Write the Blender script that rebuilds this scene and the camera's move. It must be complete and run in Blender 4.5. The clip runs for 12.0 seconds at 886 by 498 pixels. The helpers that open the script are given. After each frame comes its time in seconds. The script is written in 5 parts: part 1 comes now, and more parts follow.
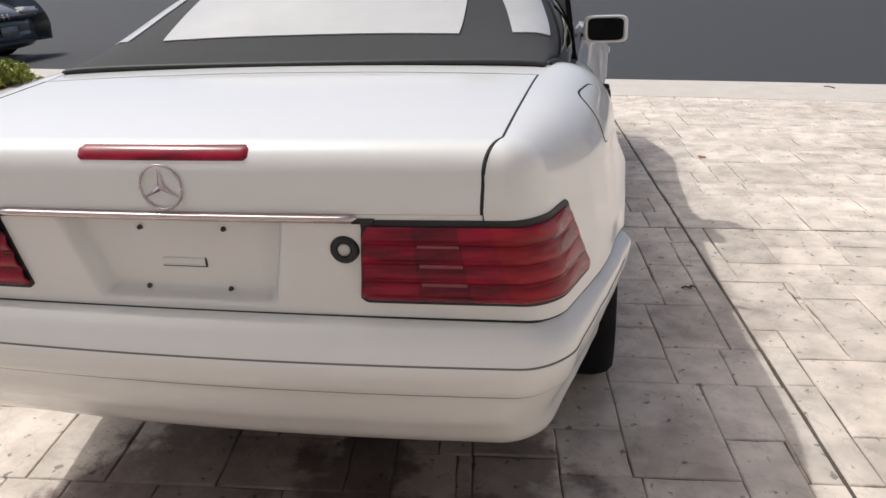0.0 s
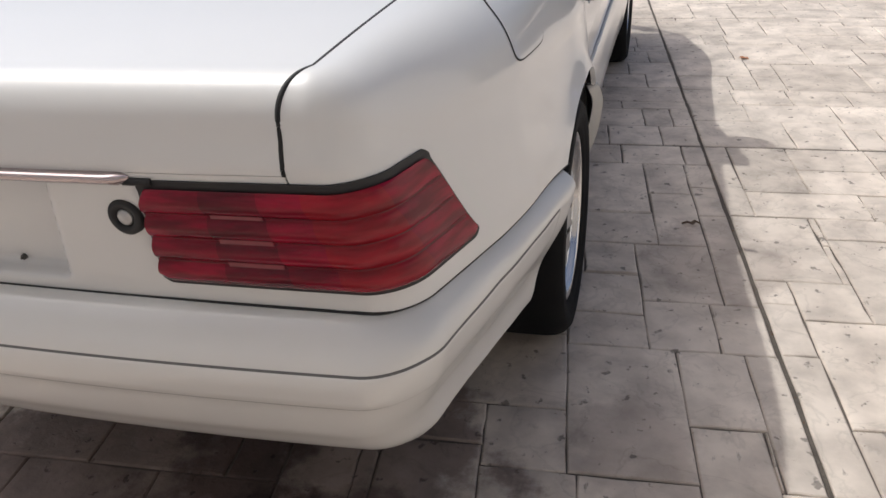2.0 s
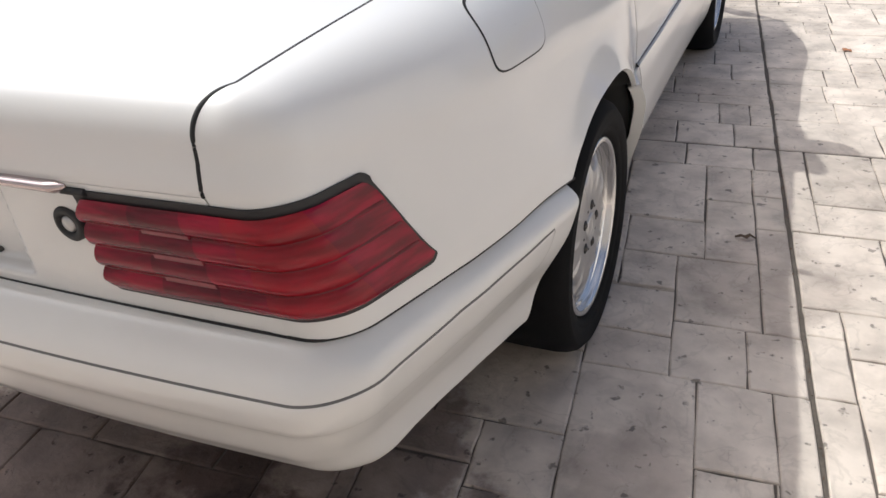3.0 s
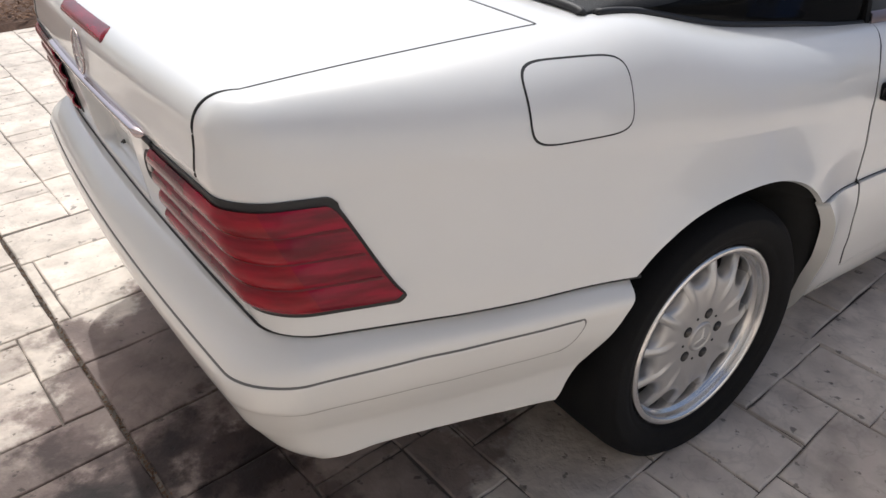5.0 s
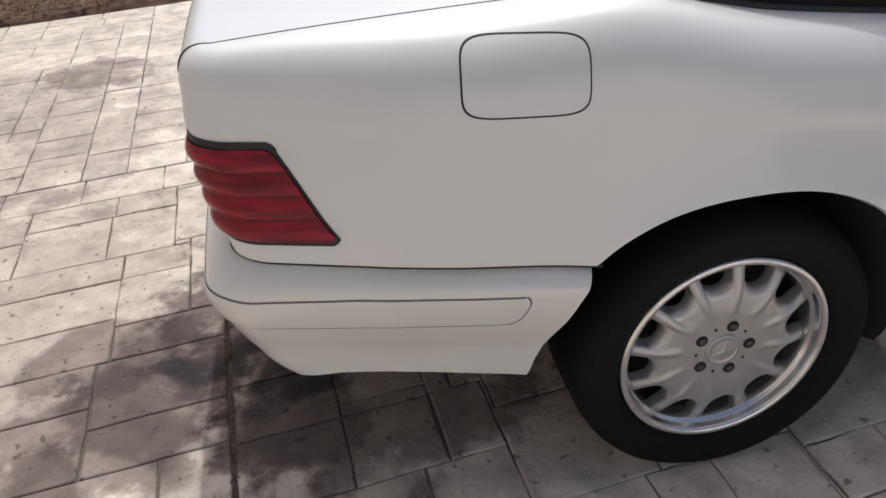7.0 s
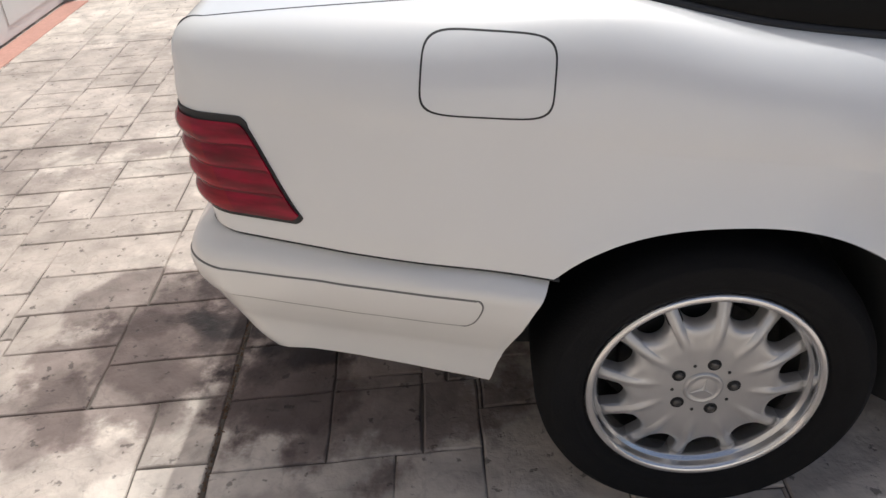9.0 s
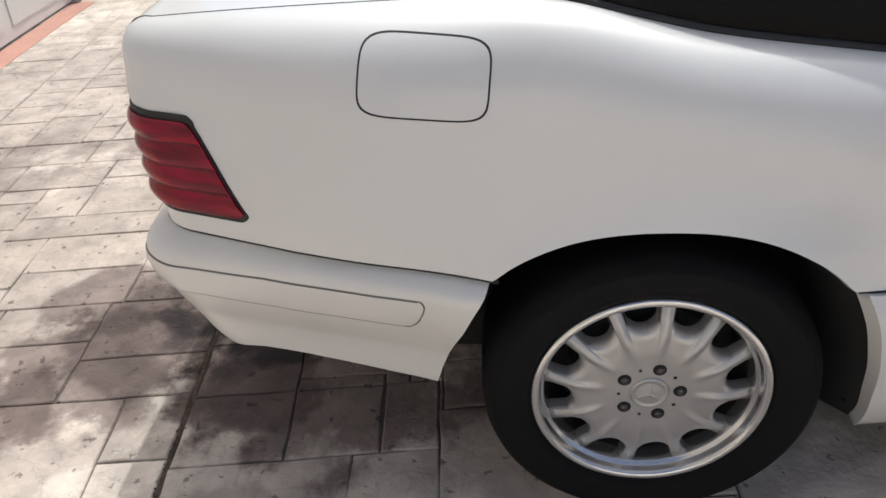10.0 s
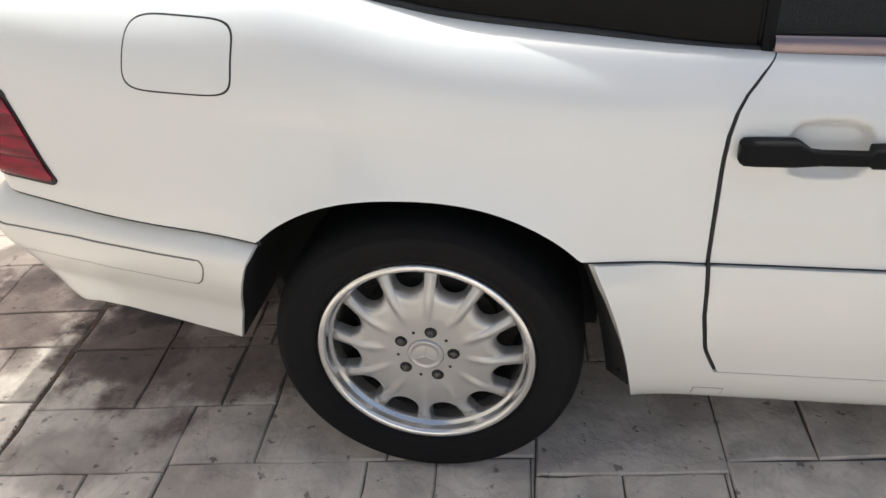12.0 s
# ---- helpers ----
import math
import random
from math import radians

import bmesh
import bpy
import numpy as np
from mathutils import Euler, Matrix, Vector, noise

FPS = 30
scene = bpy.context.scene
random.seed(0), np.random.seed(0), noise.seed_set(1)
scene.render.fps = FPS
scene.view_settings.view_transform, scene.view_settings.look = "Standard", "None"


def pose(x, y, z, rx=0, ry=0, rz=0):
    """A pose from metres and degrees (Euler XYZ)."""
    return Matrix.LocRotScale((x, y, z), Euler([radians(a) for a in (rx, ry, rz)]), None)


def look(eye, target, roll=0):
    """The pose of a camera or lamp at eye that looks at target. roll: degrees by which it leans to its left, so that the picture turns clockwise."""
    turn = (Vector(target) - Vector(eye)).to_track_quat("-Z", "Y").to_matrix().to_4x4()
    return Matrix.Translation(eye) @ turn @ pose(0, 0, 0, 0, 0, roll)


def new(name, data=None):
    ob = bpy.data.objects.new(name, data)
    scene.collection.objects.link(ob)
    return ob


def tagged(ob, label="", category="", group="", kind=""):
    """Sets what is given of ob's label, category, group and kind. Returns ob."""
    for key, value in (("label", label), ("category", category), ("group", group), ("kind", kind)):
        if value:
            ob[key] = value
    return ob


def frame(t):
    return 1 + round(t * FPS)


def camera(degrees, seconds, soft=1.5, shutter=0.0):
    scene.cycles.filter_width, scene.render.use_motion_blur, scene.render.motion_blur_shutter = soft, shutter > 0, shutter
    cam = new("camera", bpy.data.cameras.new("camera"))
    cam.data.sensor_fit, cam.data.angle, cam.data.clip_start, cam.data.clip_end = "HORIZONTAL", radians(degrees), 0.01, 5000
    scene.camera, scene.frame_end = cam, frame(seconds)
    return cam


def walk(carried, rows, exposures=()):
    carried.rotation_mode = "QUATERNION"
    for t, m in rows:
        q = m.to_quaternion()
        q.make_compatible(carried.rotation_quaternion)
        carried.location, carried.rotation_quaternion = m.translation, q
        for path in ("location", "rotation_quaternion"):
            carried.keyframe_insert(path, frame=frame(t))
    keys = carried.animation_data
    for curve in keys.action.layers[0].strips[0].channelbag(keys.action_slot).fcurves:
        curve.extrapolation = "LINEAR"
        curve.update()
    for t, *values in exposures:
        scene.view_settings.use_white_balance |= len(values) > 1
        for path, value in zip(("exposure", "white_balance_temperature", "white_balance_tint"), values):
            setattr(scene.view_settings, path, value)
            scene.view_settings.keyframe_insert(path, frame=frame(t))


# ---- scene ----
cam = camera(61.2, 12.0)
PATH = [
    (0, (0.788, -1.063, 1.261), (0.413, 0.755, 0.515), -2.7),
    (0.5, (0.833, -0.967, 1.242), (0.478, 0.85, 0.485), -2.3),
    (1, (0.889, -0.87, 1.216), (0.649, 0.943, 0.406), -4.7),
    (1.5, (0.932, -0.777, 1.209), (0.582, 0.979, 0.318), -2.8),
    (2, (1.06, -0.603, 1.191), (0.527, 1.056, 0.21), -4.9),
    (2.5, (1.146, -0.526, 1.193), (0.483, 1.067, 0.182), -8.2),
    (3, (1.234, -0.431, 1.209), (0.457, 1.099, 0.182), -5.7),
    (3.5, (1.312, -0.343, 1.226), (0.395, 1.124, 0.222), -6.8),
    (3.7, (1.352, -0.304, 1.233), (0.327, 1.101, 0.247), -5.1),
    (5.3, (1.652, -0.03, 1.257), (0.185, 0.9, 0.267), -0.7),
    (5.5, (1.679, 0.018, 1.257), (0.182, 0.902, 0.268), -1.5),
    (6, (1.778, 0.129, 1.246), (0.166, 0.796, 0.268), 0.5),
    (6.5, (1.873, 0.236, 1.269), (0.212, 0.666, 0.242), -2.5),
    (6.7, (1.894, 0.309, 1.274), (0.223, 0.66, 0.232), -3.3),
    (8.3, (1.876, 0.66, 1.265), (0.163, 0.664, 0.232), -2.5),
    (8.5, (1.883, 0.681, 1.263), (0.179, 0.624, 0.219), -2.9),
    (9, (1.9, 0.708, 1.266), (0.208, 0.616, 0.204), -2.3),
    (9.5, (1.921, 0.761, 1.268), (0.23, 0.671, 0.203), -1.7),
    (10, (1.905, 0.831, 1.262), (0.209, 0.7, 0.211), -2.1),
    (10.5, (1.86, 0.964, 1.263), (0.167, 0.816, 0.209), -1.6),
    (11, (1.868, 1.115, 1.265), (0.168, 0.992, 0.22), -2.8),
    (11.5, (1.911, 1.271, 1.268), (0.232, 1.034, 0.207), -2.4),
    (12, (1.972, 1.362, 1.262), (0.304, 1.075, 0.198), -3.2),
]
walk(cam, [(t, look(eye, target, roll)) for t, eye, target, roll in PATH],
     exposures=[(0.0, 0.0, 6230, 7), (1.0, 0.03, 6230, 7), (2.0, -0.12, 6200, 7), (3.0, 0.19, 6150, 6), (5.5, 0.04, 6100, 6), (6.0, -0.10, 6150, 7), (6.5, -0.18, 6150, 7), (8.5, 0.12, 6130, 6), (9.5, 0.02, 6130, 6), (10.5, 0.27, 6150, 3), (11.0, 0.42, 6150, 3), (11.5, 0.51, 6150, 2), (12.0, 0.66, 6180, 1)])

# ---- light ----
SUN_WAY = Vector((0.605, -0.15, -1.0)).normalized()      # the way the sunlight travels
world = bpy.data.worlds.new("sky")
scene.world = world
world.use_nodes = True
wn = world.node_tree
sky = wn.nodes.new("ShaderNodeTexSky")
sky.sky_type = 'NISHITA'
sky.sun_disc = False
sky.sun_elevation = math.asin(-SUN_WAY.z)
sky.sun_rotation = math.atan2(-SUN_WAY.x, -SUN_WAY.y)
sky.air_density, sky.dust_density, sky.ozone_density = 0.65, 6.0, 1.0
wn.links.new(sky.outputs[0], wn.nodes["Background"].inputs[0])
wn.nodes["Background"].inputs[1].default_value = 0.150
sun_data = bpy.data.lights.new("sun", 'SUN')
sun_data.energy, sun_data.angle, sun_data.color = 2.25, radians(0.8), (1.0, 0.955, 0.90)
sun = new("sun", sun_data)
sun.matrix_world = look((-8, 3, 15), Vector((-8, 3, 15)) + SUN_WAY)


# ---- materials ----
def material(name, color, rough=0.5, metal=0.0, coat=0.0, bump=0.0, scale=40.0, vary=0.0, stain=0.0, spec=0.5):
    """A surface with grain and stains at two scales."""
    m = bpy.data.materials.new(name)
    m.use_nodes = True
    nt = m.node_tree
    b = nt.nodes["Principled BSDF"]
    b.inputs["Roughness"].default_value = rough
    b.inputs["Metallic"].default_value = metal
    b.inputs["Coat Weight"].default_value = coat
    b.inputs["Coat Roughness"].default_value = 0.03
    b.inputs["Specular IOR Level"].default_value = spec
    b.inputs["Base Color"].default_value = (*color, 1)
    tc = nt.nodes.new("ShaderNodeTexCoord")
    fine = nt.nodes.new("ShaderNodeTexNoise")
    fine.inputs["Scale"].default_value, fine.inputs["Detail"].default_value = scale, 6
    nt.links.new(tc.outputs["Object"], fine.inputs["Vector"])
    if vary or stain:
        big = nt.nodes.new("ShaderNodeTexNoise")
        big.inputs["Scale"].default_value, big.inputs["Detail"].default_value = scale / 14, 4
        nt.links.new(tc.outputs["Object"], big.inputs["Vector"])
        m1 = nt.nodes.new("ShaderNodeMath")
        m1.operation = 'MULTIPLY_ADD'
        m1.inputs[1].default_value, m1.inputs[2].default_value = 2 * vary, 1 - vary
        nt.links.new(fine.outputs[0], m1.inputs[0])
        m2 = nt.nodes.new("ShaderNodeMath")
        m2.operation = 'MULTIPLY_ADD'
        m2.inputs[1].default_value, m2.inputs[2].default_value = 2 * stain, 1 - stain
        nt.links.new(big.outputs[0], m2.inputs[0])
        mm = nt.nodes.new("ShaderNodeMath")
        mm.operation = 'MULTIPLY'
        nt.links.new(m1.outputs[0], mm.inputs[0])
        nt.links.new(m2.outputs[0], mm.inputs[1])
        mix = nt.nodes.new("ShaderNodeVectorMath")
        mix.operation = 'SCALE'
        mix.inputs[0].default_value = color
        nt.links.new(mm.outputs[0], mix.inputs["Scale"])
        nt.links.new(mix.outputs[0], b.inputs["Base Color"])
    if bump:
        bp = nt.nodes.new("ShaderNodeBump")
        bp.inputs["Strength"].default_value, bp.inputs["Distance"].default_value = bump, 0.004
        nt.links.new(fine.outputs[0], bp.inputs["Height"])
        nt.links.new(bp.outputs[0], b.inputs["Normal"])
    return m


PAINT = material("white_paint", (0.67, 0.67, 0.66), 0.36, coat=0.75, scale=9, vary=0.015, stain=0.02)
CLAD = material("cladding_paint", (0.69, 0.684, 0.66), 0.34, coat=0.7, scale=9, vary=0.02, stain=0.02)
SEAM = material("seam_rubber", (0.012, 0.012, 0.013), 0.7)
RUBBER = material("rubber", (0.008, 0.008, 0.0085), 0.8, spec=0.15, bump=0.25, scale=220, vary=0.15, stain=0.2)
TRIM = material("black_plastic", (0.013, 0.013, 0.014), 0.58, bump=0.1, scale=300, vary=0.1)
LINER = material("arch_liner", (0.010, 0.010, 0.010), 0.9, vary=0.3)
CHROME = material("chrome", (0.52, 0.45, 0.45), 0.07, metal=1.0)
ALLOY = material("alloy", (0.46, 0.455, 0.45), 0.36, metal=0.6, scale=60, vary=0.06, stain=0.08, coat=0.25)
LIP = material("polished_alloy", (0.70, 0.69, 0.68), 0.2, metal=0.9, scale=60, vary=0.04, stain=0.05)
DULL = material("dull_chrome", (0.30, 0.235, 0.235), 0.38, metal=0.85)
GROOVE = material("groove_grey", (0.13, 0.127, 0.124), 0.7)
LEATHER = material("grey_leather", (0.12, 0.12, 0.123), 0.5, bump=0.3, scale=180, vary=0.1)
# near-black metal: the shade behind the spokes is put into its colour
SHADED_METAL = material("shaded_metal", (0.013, 0.012, 0.011), 0.7, scale=60, vary=0.3, stain=0.3)
STEEL = material("dark_steel", (0.10, 0.095, 0.09), 0.45, metal=0.8, scale=90, vary=0.2, stain=0.3)
FABRIC = material("soft_top_fabric", (0.035, 0.036, 0.038), 0.85, bump=0.35, scale=600, vary=0.25, stain=0.12)
VINYL = material("clear_vinyl", (0.47, 0.47, 0.465), 0.20, scale=9, vary=0.10, stain=0.30, bump=0.06)
GLASS = material("tinted_glass", (0.006, 0.006, 0.006), 0.05, spec=0.07)


def lens_material(name, color, dark):
    """Coloured lens plastic over a stepped reflector: long level streaks of deeper and brighter colour."""
    m = material(name, color, 0.16, spec=0.32)
    nt = m.node_tree
    b = nt.nodes["Principled BSDF"]
    geo = nt.nodes.new("ShaderNodeNewGeometry")
    mp = nt.nodes.new("ShaderNodeMapping")
    mp.inputs["Scale"].default_value = (9, 9, 62)
    n = nt.nodes.new("ShaderNodeTexNoise")
    n.inputs["Scale"].default_value, n.inputs["Detail"].default_value = 1.0, 3
    r = nt.nodes.new("ShaderNodeValToRGB")
    r.color_ramp.elements[0].position, r.color_ramp.elements[0].color = 0.36, (*[c * dark for c in color], 1)
    r.color_ramp.elements[1].position, r.color_ramp.elements[1].color = 0.64, (*color, 1)
    nt.links.new(geo.outputs["Position"], mp.inputs["Vector"])
    nt.links.new(mp.outputs[0], n.inputs["Vector"])
    nt.links.new(n.outputs[0], r.inputs[0])
    nt.links.new(r.outputs[0], b.inputs["Base Color"])
    return m


LENS = lens_material("red_lens", (0.27, 0.003, 0.024), 0.42)
LENS_DARK = lens_material("dark_red_lens", (0.165, 0.003, 0.018), 0.45)
LENS_AMBER = lens_material("amber_red_lens", (0.285, 0.007, 0.018), 0.55)
LENS_BAR = material("lens_bar", (0.22, 0.050, 0.062), 0.3, spec=0.4, scale=30, vary=0.3)
LENS_GAP = material("lens_groove", (0.10, 0.003, 0.011), 0.3, spec=0.3)
CONCRETE = material("plain_concrete", (0.50, 0.46, 0.41), 0.85, bump=0.5, scale=70, vary=0.15, stain=0.15)
BIN = material("blue_plastic", (0.03, 0.10, 0.32), 0.45, bump=0.1, scale=200, vary=0.08, stain=0.1)
RUST = material("dry_orange_leaf", (0.34, 0.15, 0.07), 0.8, scale=60, vary=0.3)
ASPHALT = material("asphalt", (0.036, 0.037, 0.040), 0.85, bump=0.6, scale=160, vary=0.3, stain=0.12)
EARTH = material("pale_ground", (0.36, 0.32, 0.27), 0.95, bump=0.6, scale=40, vary=0.3, stain=0.2)
MULCH = material("mulch", (0.10, 0.055, 0.035), 0.95, bump=1.0, scale=60, vary=0.6, stain=0.3)
GARAGE = material("garage_paint", (0.66, 0.65, 0.62), 0.55, scale=12, vary=0.03, stain=0.04)
BOUNCE_PAINT = material("pale_bounce_paint", (0.74, 0.725, 0.70), 0.9, bump=0.6, scale=120, vary=0.06, stain=0.05)
STUCCO = material("stucco", (0.62, 0.58, 0.52), 0.9, bump=0.8, scale=120, vary=0.1, stain=0.06)
REDSTRIP = material("red_threshold_paint", (0.50, 0.27, 0.21), 0.8, bump=0.4, scale=50, vary=0.2, stain=0.2)
LEAF = material("shrub_leaf", (0.27, 0.30, 0.045), 0.6, scale=20, vary=0.4)
TWIG = material("twig", (0.09, 0.06, 0.04), 0.9, vary=0.3)
DARKPAINT = material("dark_car_paint", (0.045, 0.050, 0.050), 0.3, coat=1.0)
PLATE = material("plate_face", (0.20, 0.20, 0.20), 0.5)
FILLER = material("joint_filler", (0.10, 0.085, 0.07), 0.95, bump=0.8, scale=120, vary=0.4, stain=0.3)
CRUMB = material("leaf_crumbs", (0.10, 0.055, 0.03), 0.95, scale=8, vary=0.5)
CHIP = material("dry_chips", (0.17, 0.095, 0.055), 0.9, scale=8, vary=0.6)
GROUT = material("joint_concrete", (0.11, 0.094, 0.080), 0.95, bump=0.6, scale=90, vary=0.35, stain=0.3)


def stone_material():
    """Stamped, stained concrete: the tone drifts from stone to stone, with mottling, grey weathering and a slate-like relief."""
    m = bpy.data.materials.new("stamped_concrete")
    m.use_nodes = True
    nt = m.node_tree
    N, L = nt.nodes.new, nt.links.new
    b = nt.nodes["Principled BSDF"]
    b.inputs["Roughness"].default_value = 0.72
    b.inputs["Specular IOR Level"].default_value = 0.35
    geo = N("ShaderNodeNewGeometry")
    info = N("ShaderNodeObjectInfo")
    n1 = N("ShaderNodeTexNoise")
    n1.inputs["Scale"].default_value, n1.inputs["Detail"].default_value, n1.inputs["Roughness"].default_value = 8, 6, 0.54
    n2 = N("ShaderNodeTexNoise")
    n2.inputs["Scale"].default_value, n2.inputs["Detail"].default_value = 1.7, 5
    n3 = N("ShaderNodeTexNoise")
    n3.inputs["Scale"].default_value, n3.inputs["Detail"].default_value = 55, 5
    for n in (n1, n2, n3):
        L(geo.outputs["Position"], n.inputs["Vector"])
    r1 = N("ShaderNodeValToRGB")
    r1.color_ramp.elements[0].position, r1.color_ramp.elements[0].color = 0.30, (0.455, 0.410, 0.366, 1)
    r1.color_ramp.elements[1].position, r1.color_ramp.elements[1].color = 0.62, (0.70, 0.635, 0.565, 1)
    L(n1.outputs[0], r1.inputs[0])
    r2 = N("ShaderNodeValToRGB")
    r2.color_ramp.elements[0].position, r2.color_ramp.elements[0].color = 0.34, (0.85, 0.825, 0.80, 1)
    r2.color_ramp.elements[1].position, r2.color_ramp.elements[1].color = 0.60, (1.02, 1.0, 0.98, 1)
    L(n2.outputs[0], r2.inputs[0])
    mul = N("ShaderNodeMix")
    mul.data_type, mul.blend_type = 'RGBA', 'MULTIPLY'
    mul.inputs["Factor"].default_value = 1.0
    L(r1.outputs[0], mul.inputs["A"])
    L(r2.outputs[0], mul.inputs["B"])
    tone = N("ShaderNodeMath")
    tone.operation = 'MULTIPLY_ADD'
    tone.inputs[1].default_value, tone.inputs[2].default_value = 0.20, 0.89
    add = N("ShaderNodeMath")
    add.operation = 'ADD'
    L(info.outputs["Random"], add.inputs[0])
    L(geo.outputs["Random Per Island"], add.inputs[1])
    fr = N("ShaderNodeMath")
    fr.operation = 'FRACT'
    L(add.outputs[0], fr.inputs[0])
    L(fr.outputs[0], tone.inputs[0])
    sc = N("ShaderNodeVectorMath")
    sc.operation = 'SCALE'
    L(mul.outputs["Result"], sc.inputs[0])
    L(tone.outputs[0], sc.inputs["Scale"])
    # uneven dark patches: old drip stains, deepened under the tail to paint in shade
    last = sc.outputs[0]
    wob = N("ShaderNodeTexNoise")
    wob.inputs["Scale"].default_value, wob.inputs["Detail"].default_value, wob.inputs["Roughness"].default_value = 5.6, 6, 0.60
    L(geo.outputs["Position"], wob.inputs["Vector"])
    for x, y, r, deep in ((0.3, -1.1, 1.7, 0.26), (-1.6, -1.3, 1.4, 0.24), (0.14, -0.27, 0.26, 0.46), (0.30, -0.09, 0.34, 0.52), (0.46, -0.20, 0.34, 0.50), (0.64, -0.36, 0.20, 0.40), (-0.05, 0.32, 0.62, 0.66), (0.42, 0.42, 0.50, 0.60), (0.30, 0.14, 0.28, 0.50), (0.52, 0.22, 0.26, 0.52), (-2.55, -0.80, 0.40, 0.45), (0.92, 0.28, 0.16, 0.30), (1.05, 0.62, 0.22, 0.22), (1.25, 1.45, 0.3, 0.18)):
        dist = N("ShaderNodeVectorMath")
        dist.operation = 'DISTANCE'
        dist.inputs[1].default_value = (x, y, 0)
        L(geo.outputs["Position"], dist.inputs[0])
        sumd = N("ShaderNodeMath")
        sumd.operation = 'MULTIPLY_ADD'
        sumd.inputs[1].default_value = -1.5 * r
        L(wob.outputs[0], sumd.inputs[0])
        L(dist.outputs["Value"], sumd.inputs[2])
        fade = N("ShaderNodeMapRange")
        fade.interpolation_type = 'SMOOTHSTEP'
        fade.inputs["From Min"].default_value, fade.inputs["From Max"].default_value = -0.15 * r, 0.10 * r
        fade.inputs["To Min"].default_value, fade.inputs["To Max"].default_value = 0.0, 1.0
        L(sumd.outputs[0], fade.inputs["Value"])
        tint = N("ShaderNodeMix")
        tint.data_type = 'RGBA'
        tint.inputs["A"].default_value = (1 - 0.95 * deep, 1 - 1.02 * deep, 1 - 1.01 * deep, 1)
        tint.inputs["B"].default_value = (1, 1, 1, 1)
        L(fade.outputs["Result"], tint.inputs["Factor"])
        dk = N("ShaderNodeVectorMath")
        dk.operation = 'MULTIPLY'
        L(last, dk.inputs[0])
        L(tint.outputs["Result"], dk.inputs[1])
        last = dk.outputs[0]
    # pits, dark crumbs and hairline creases of the stamp
    pit = N("ShaderNodeTexNoise")
    pit.inputs["Scale"].default_value, pit.inputs["Detail"].default_value, pit.inputs["Roughness"].default_value = 26, 3, 0.55
    crease = N("ShaderNodeTexNoise")
    crease.inputs["Scale"].default_value, crease.inputs["Detail"].default_value, crease.inputs["Roughness"].default_value = 5.5, 5, 0.55
    crease.inputs["Distortion"].default_value = 0.6
    for n in (pit, crease):
        L(geo.outputs["Position"], n.inputs["Vector"])
    pr = N("ShaderNodeMapRange")
    pr.inputs["From Min"].default_value, pr.inputs["From Max"].default_value = 0.31, 0.36
    pr.inputs["To Min"].default_value, pr.inputs["To Max"].default_value = 0.46, 1.0
    L(pit.outputs[0], pr.inputs["Value"])
    # short scuffs, lying along the drive
    sm = N("ShaderNodeMapping")
    sm.inputs["Scale"].default_value, sm.inputs["Rotation"].default_value = (46, 15, 1), (0, 0, 0.9)
    scuff = N("ShaderNodeTexNoise")
    scuff.inputs["Scale"].default_value, scuff.inputs["Detail"].default_value, scuff.inputs["Roughness"].default_value = 1.0, 4, 0.6
    L(geo.outputs["Position"], sm.inputs["Vector"])
    L(sm.outputs[0], scuff.inputs["Vector"])
    sr = N("ShaderNodeMapRange")
    sr.inputs["From Min"].default_value, sr.inputs["From Max"].default_value = 0.27, 0.34
    sr.inputs["To Min"].default_value, sr.inputs["To Max"].default_value = 0.55, 1.0
    L(scuff.outputs[0], sr.inputs["Value"])
    flecks = N("ShaderNodeMath")
    flecks.operation = 'MULTIPLY'
    L(pr.outputs["Result"], flecks.inputs[0])
    L(sr.outputs["Result"], flecks.inputs[1])
    c1 = N("ShaderNodeMath")
    c1.operation = 'SUBTRACT'
    c1.inputs[1].default_value = 0.5
    L(crease.outputs[0], c1.inputs[0])
    c2 = N("ShaderNodeMath")
    c2.operation = 'ABSOLUTE'
    L(c1.outputs[0], c2.inputs[0])
    cr = N("ShaderNodeMapRange")
    cr.inputs["From Min"].default_value, cr.inputs["From Max"].default_value = 0.0, 0.022
    cr.inputs["To Min"].default_value, cr.inputs["To Max"].default_value = 0.0, 1.0
    L(c2.outputs[0], cr.inputs["Value"])
    cd = N("ShaderNodeMath")
    cd.operation = 'MULTIPLY_ADD'
    cd.inputs[1].default_value, cd.inputs[2].default_value = 0.12, 0.88
    L(cr.outputs["Result"], cd.inputs[0])
    wear = N("ShaderNodeMath")
    wear.operation = 'MULTIPLY'
    L(cd.outputs[0], wear.inputs[0])
    L(flecks.outputs[0], wear.inputs[1])
    worn = N("ShaderNodeVectorMath")
    worn.operation = 'SCALE'
    L(last, worn.inputs[0])
    L(wear.outputs[0], worn.inputs["Scale"])
    L(worn.outputs[0], b.inputs["Base Color"])
    vor = N("ShaderNodeTexVoronoi")
    vor.feature = 'SMOOTH_F1'
    vor.inputs["Scale"].default_value = 13
    wp = N("ShaderNodeVectorMath")
    wp.operation = 'MULTIPLY_ADD'
    wp.inputs[1].default_value = (0.12, 0.12, 0.0)
    L(n1.outputs["Color"], wp.inputs[0])
    L(geo.outputs["Position"], wp.inputs[2])
    L(wp.outputs[0], vor.inputs["Vector"])
    h0 = N("ShaderNodeMath")
    h0.operation = 'MULTIPLY_ADD'
    h0.inputs[1].default_value = 0.45
    L(vor.outputs["Distance"], h0.inputs[0])
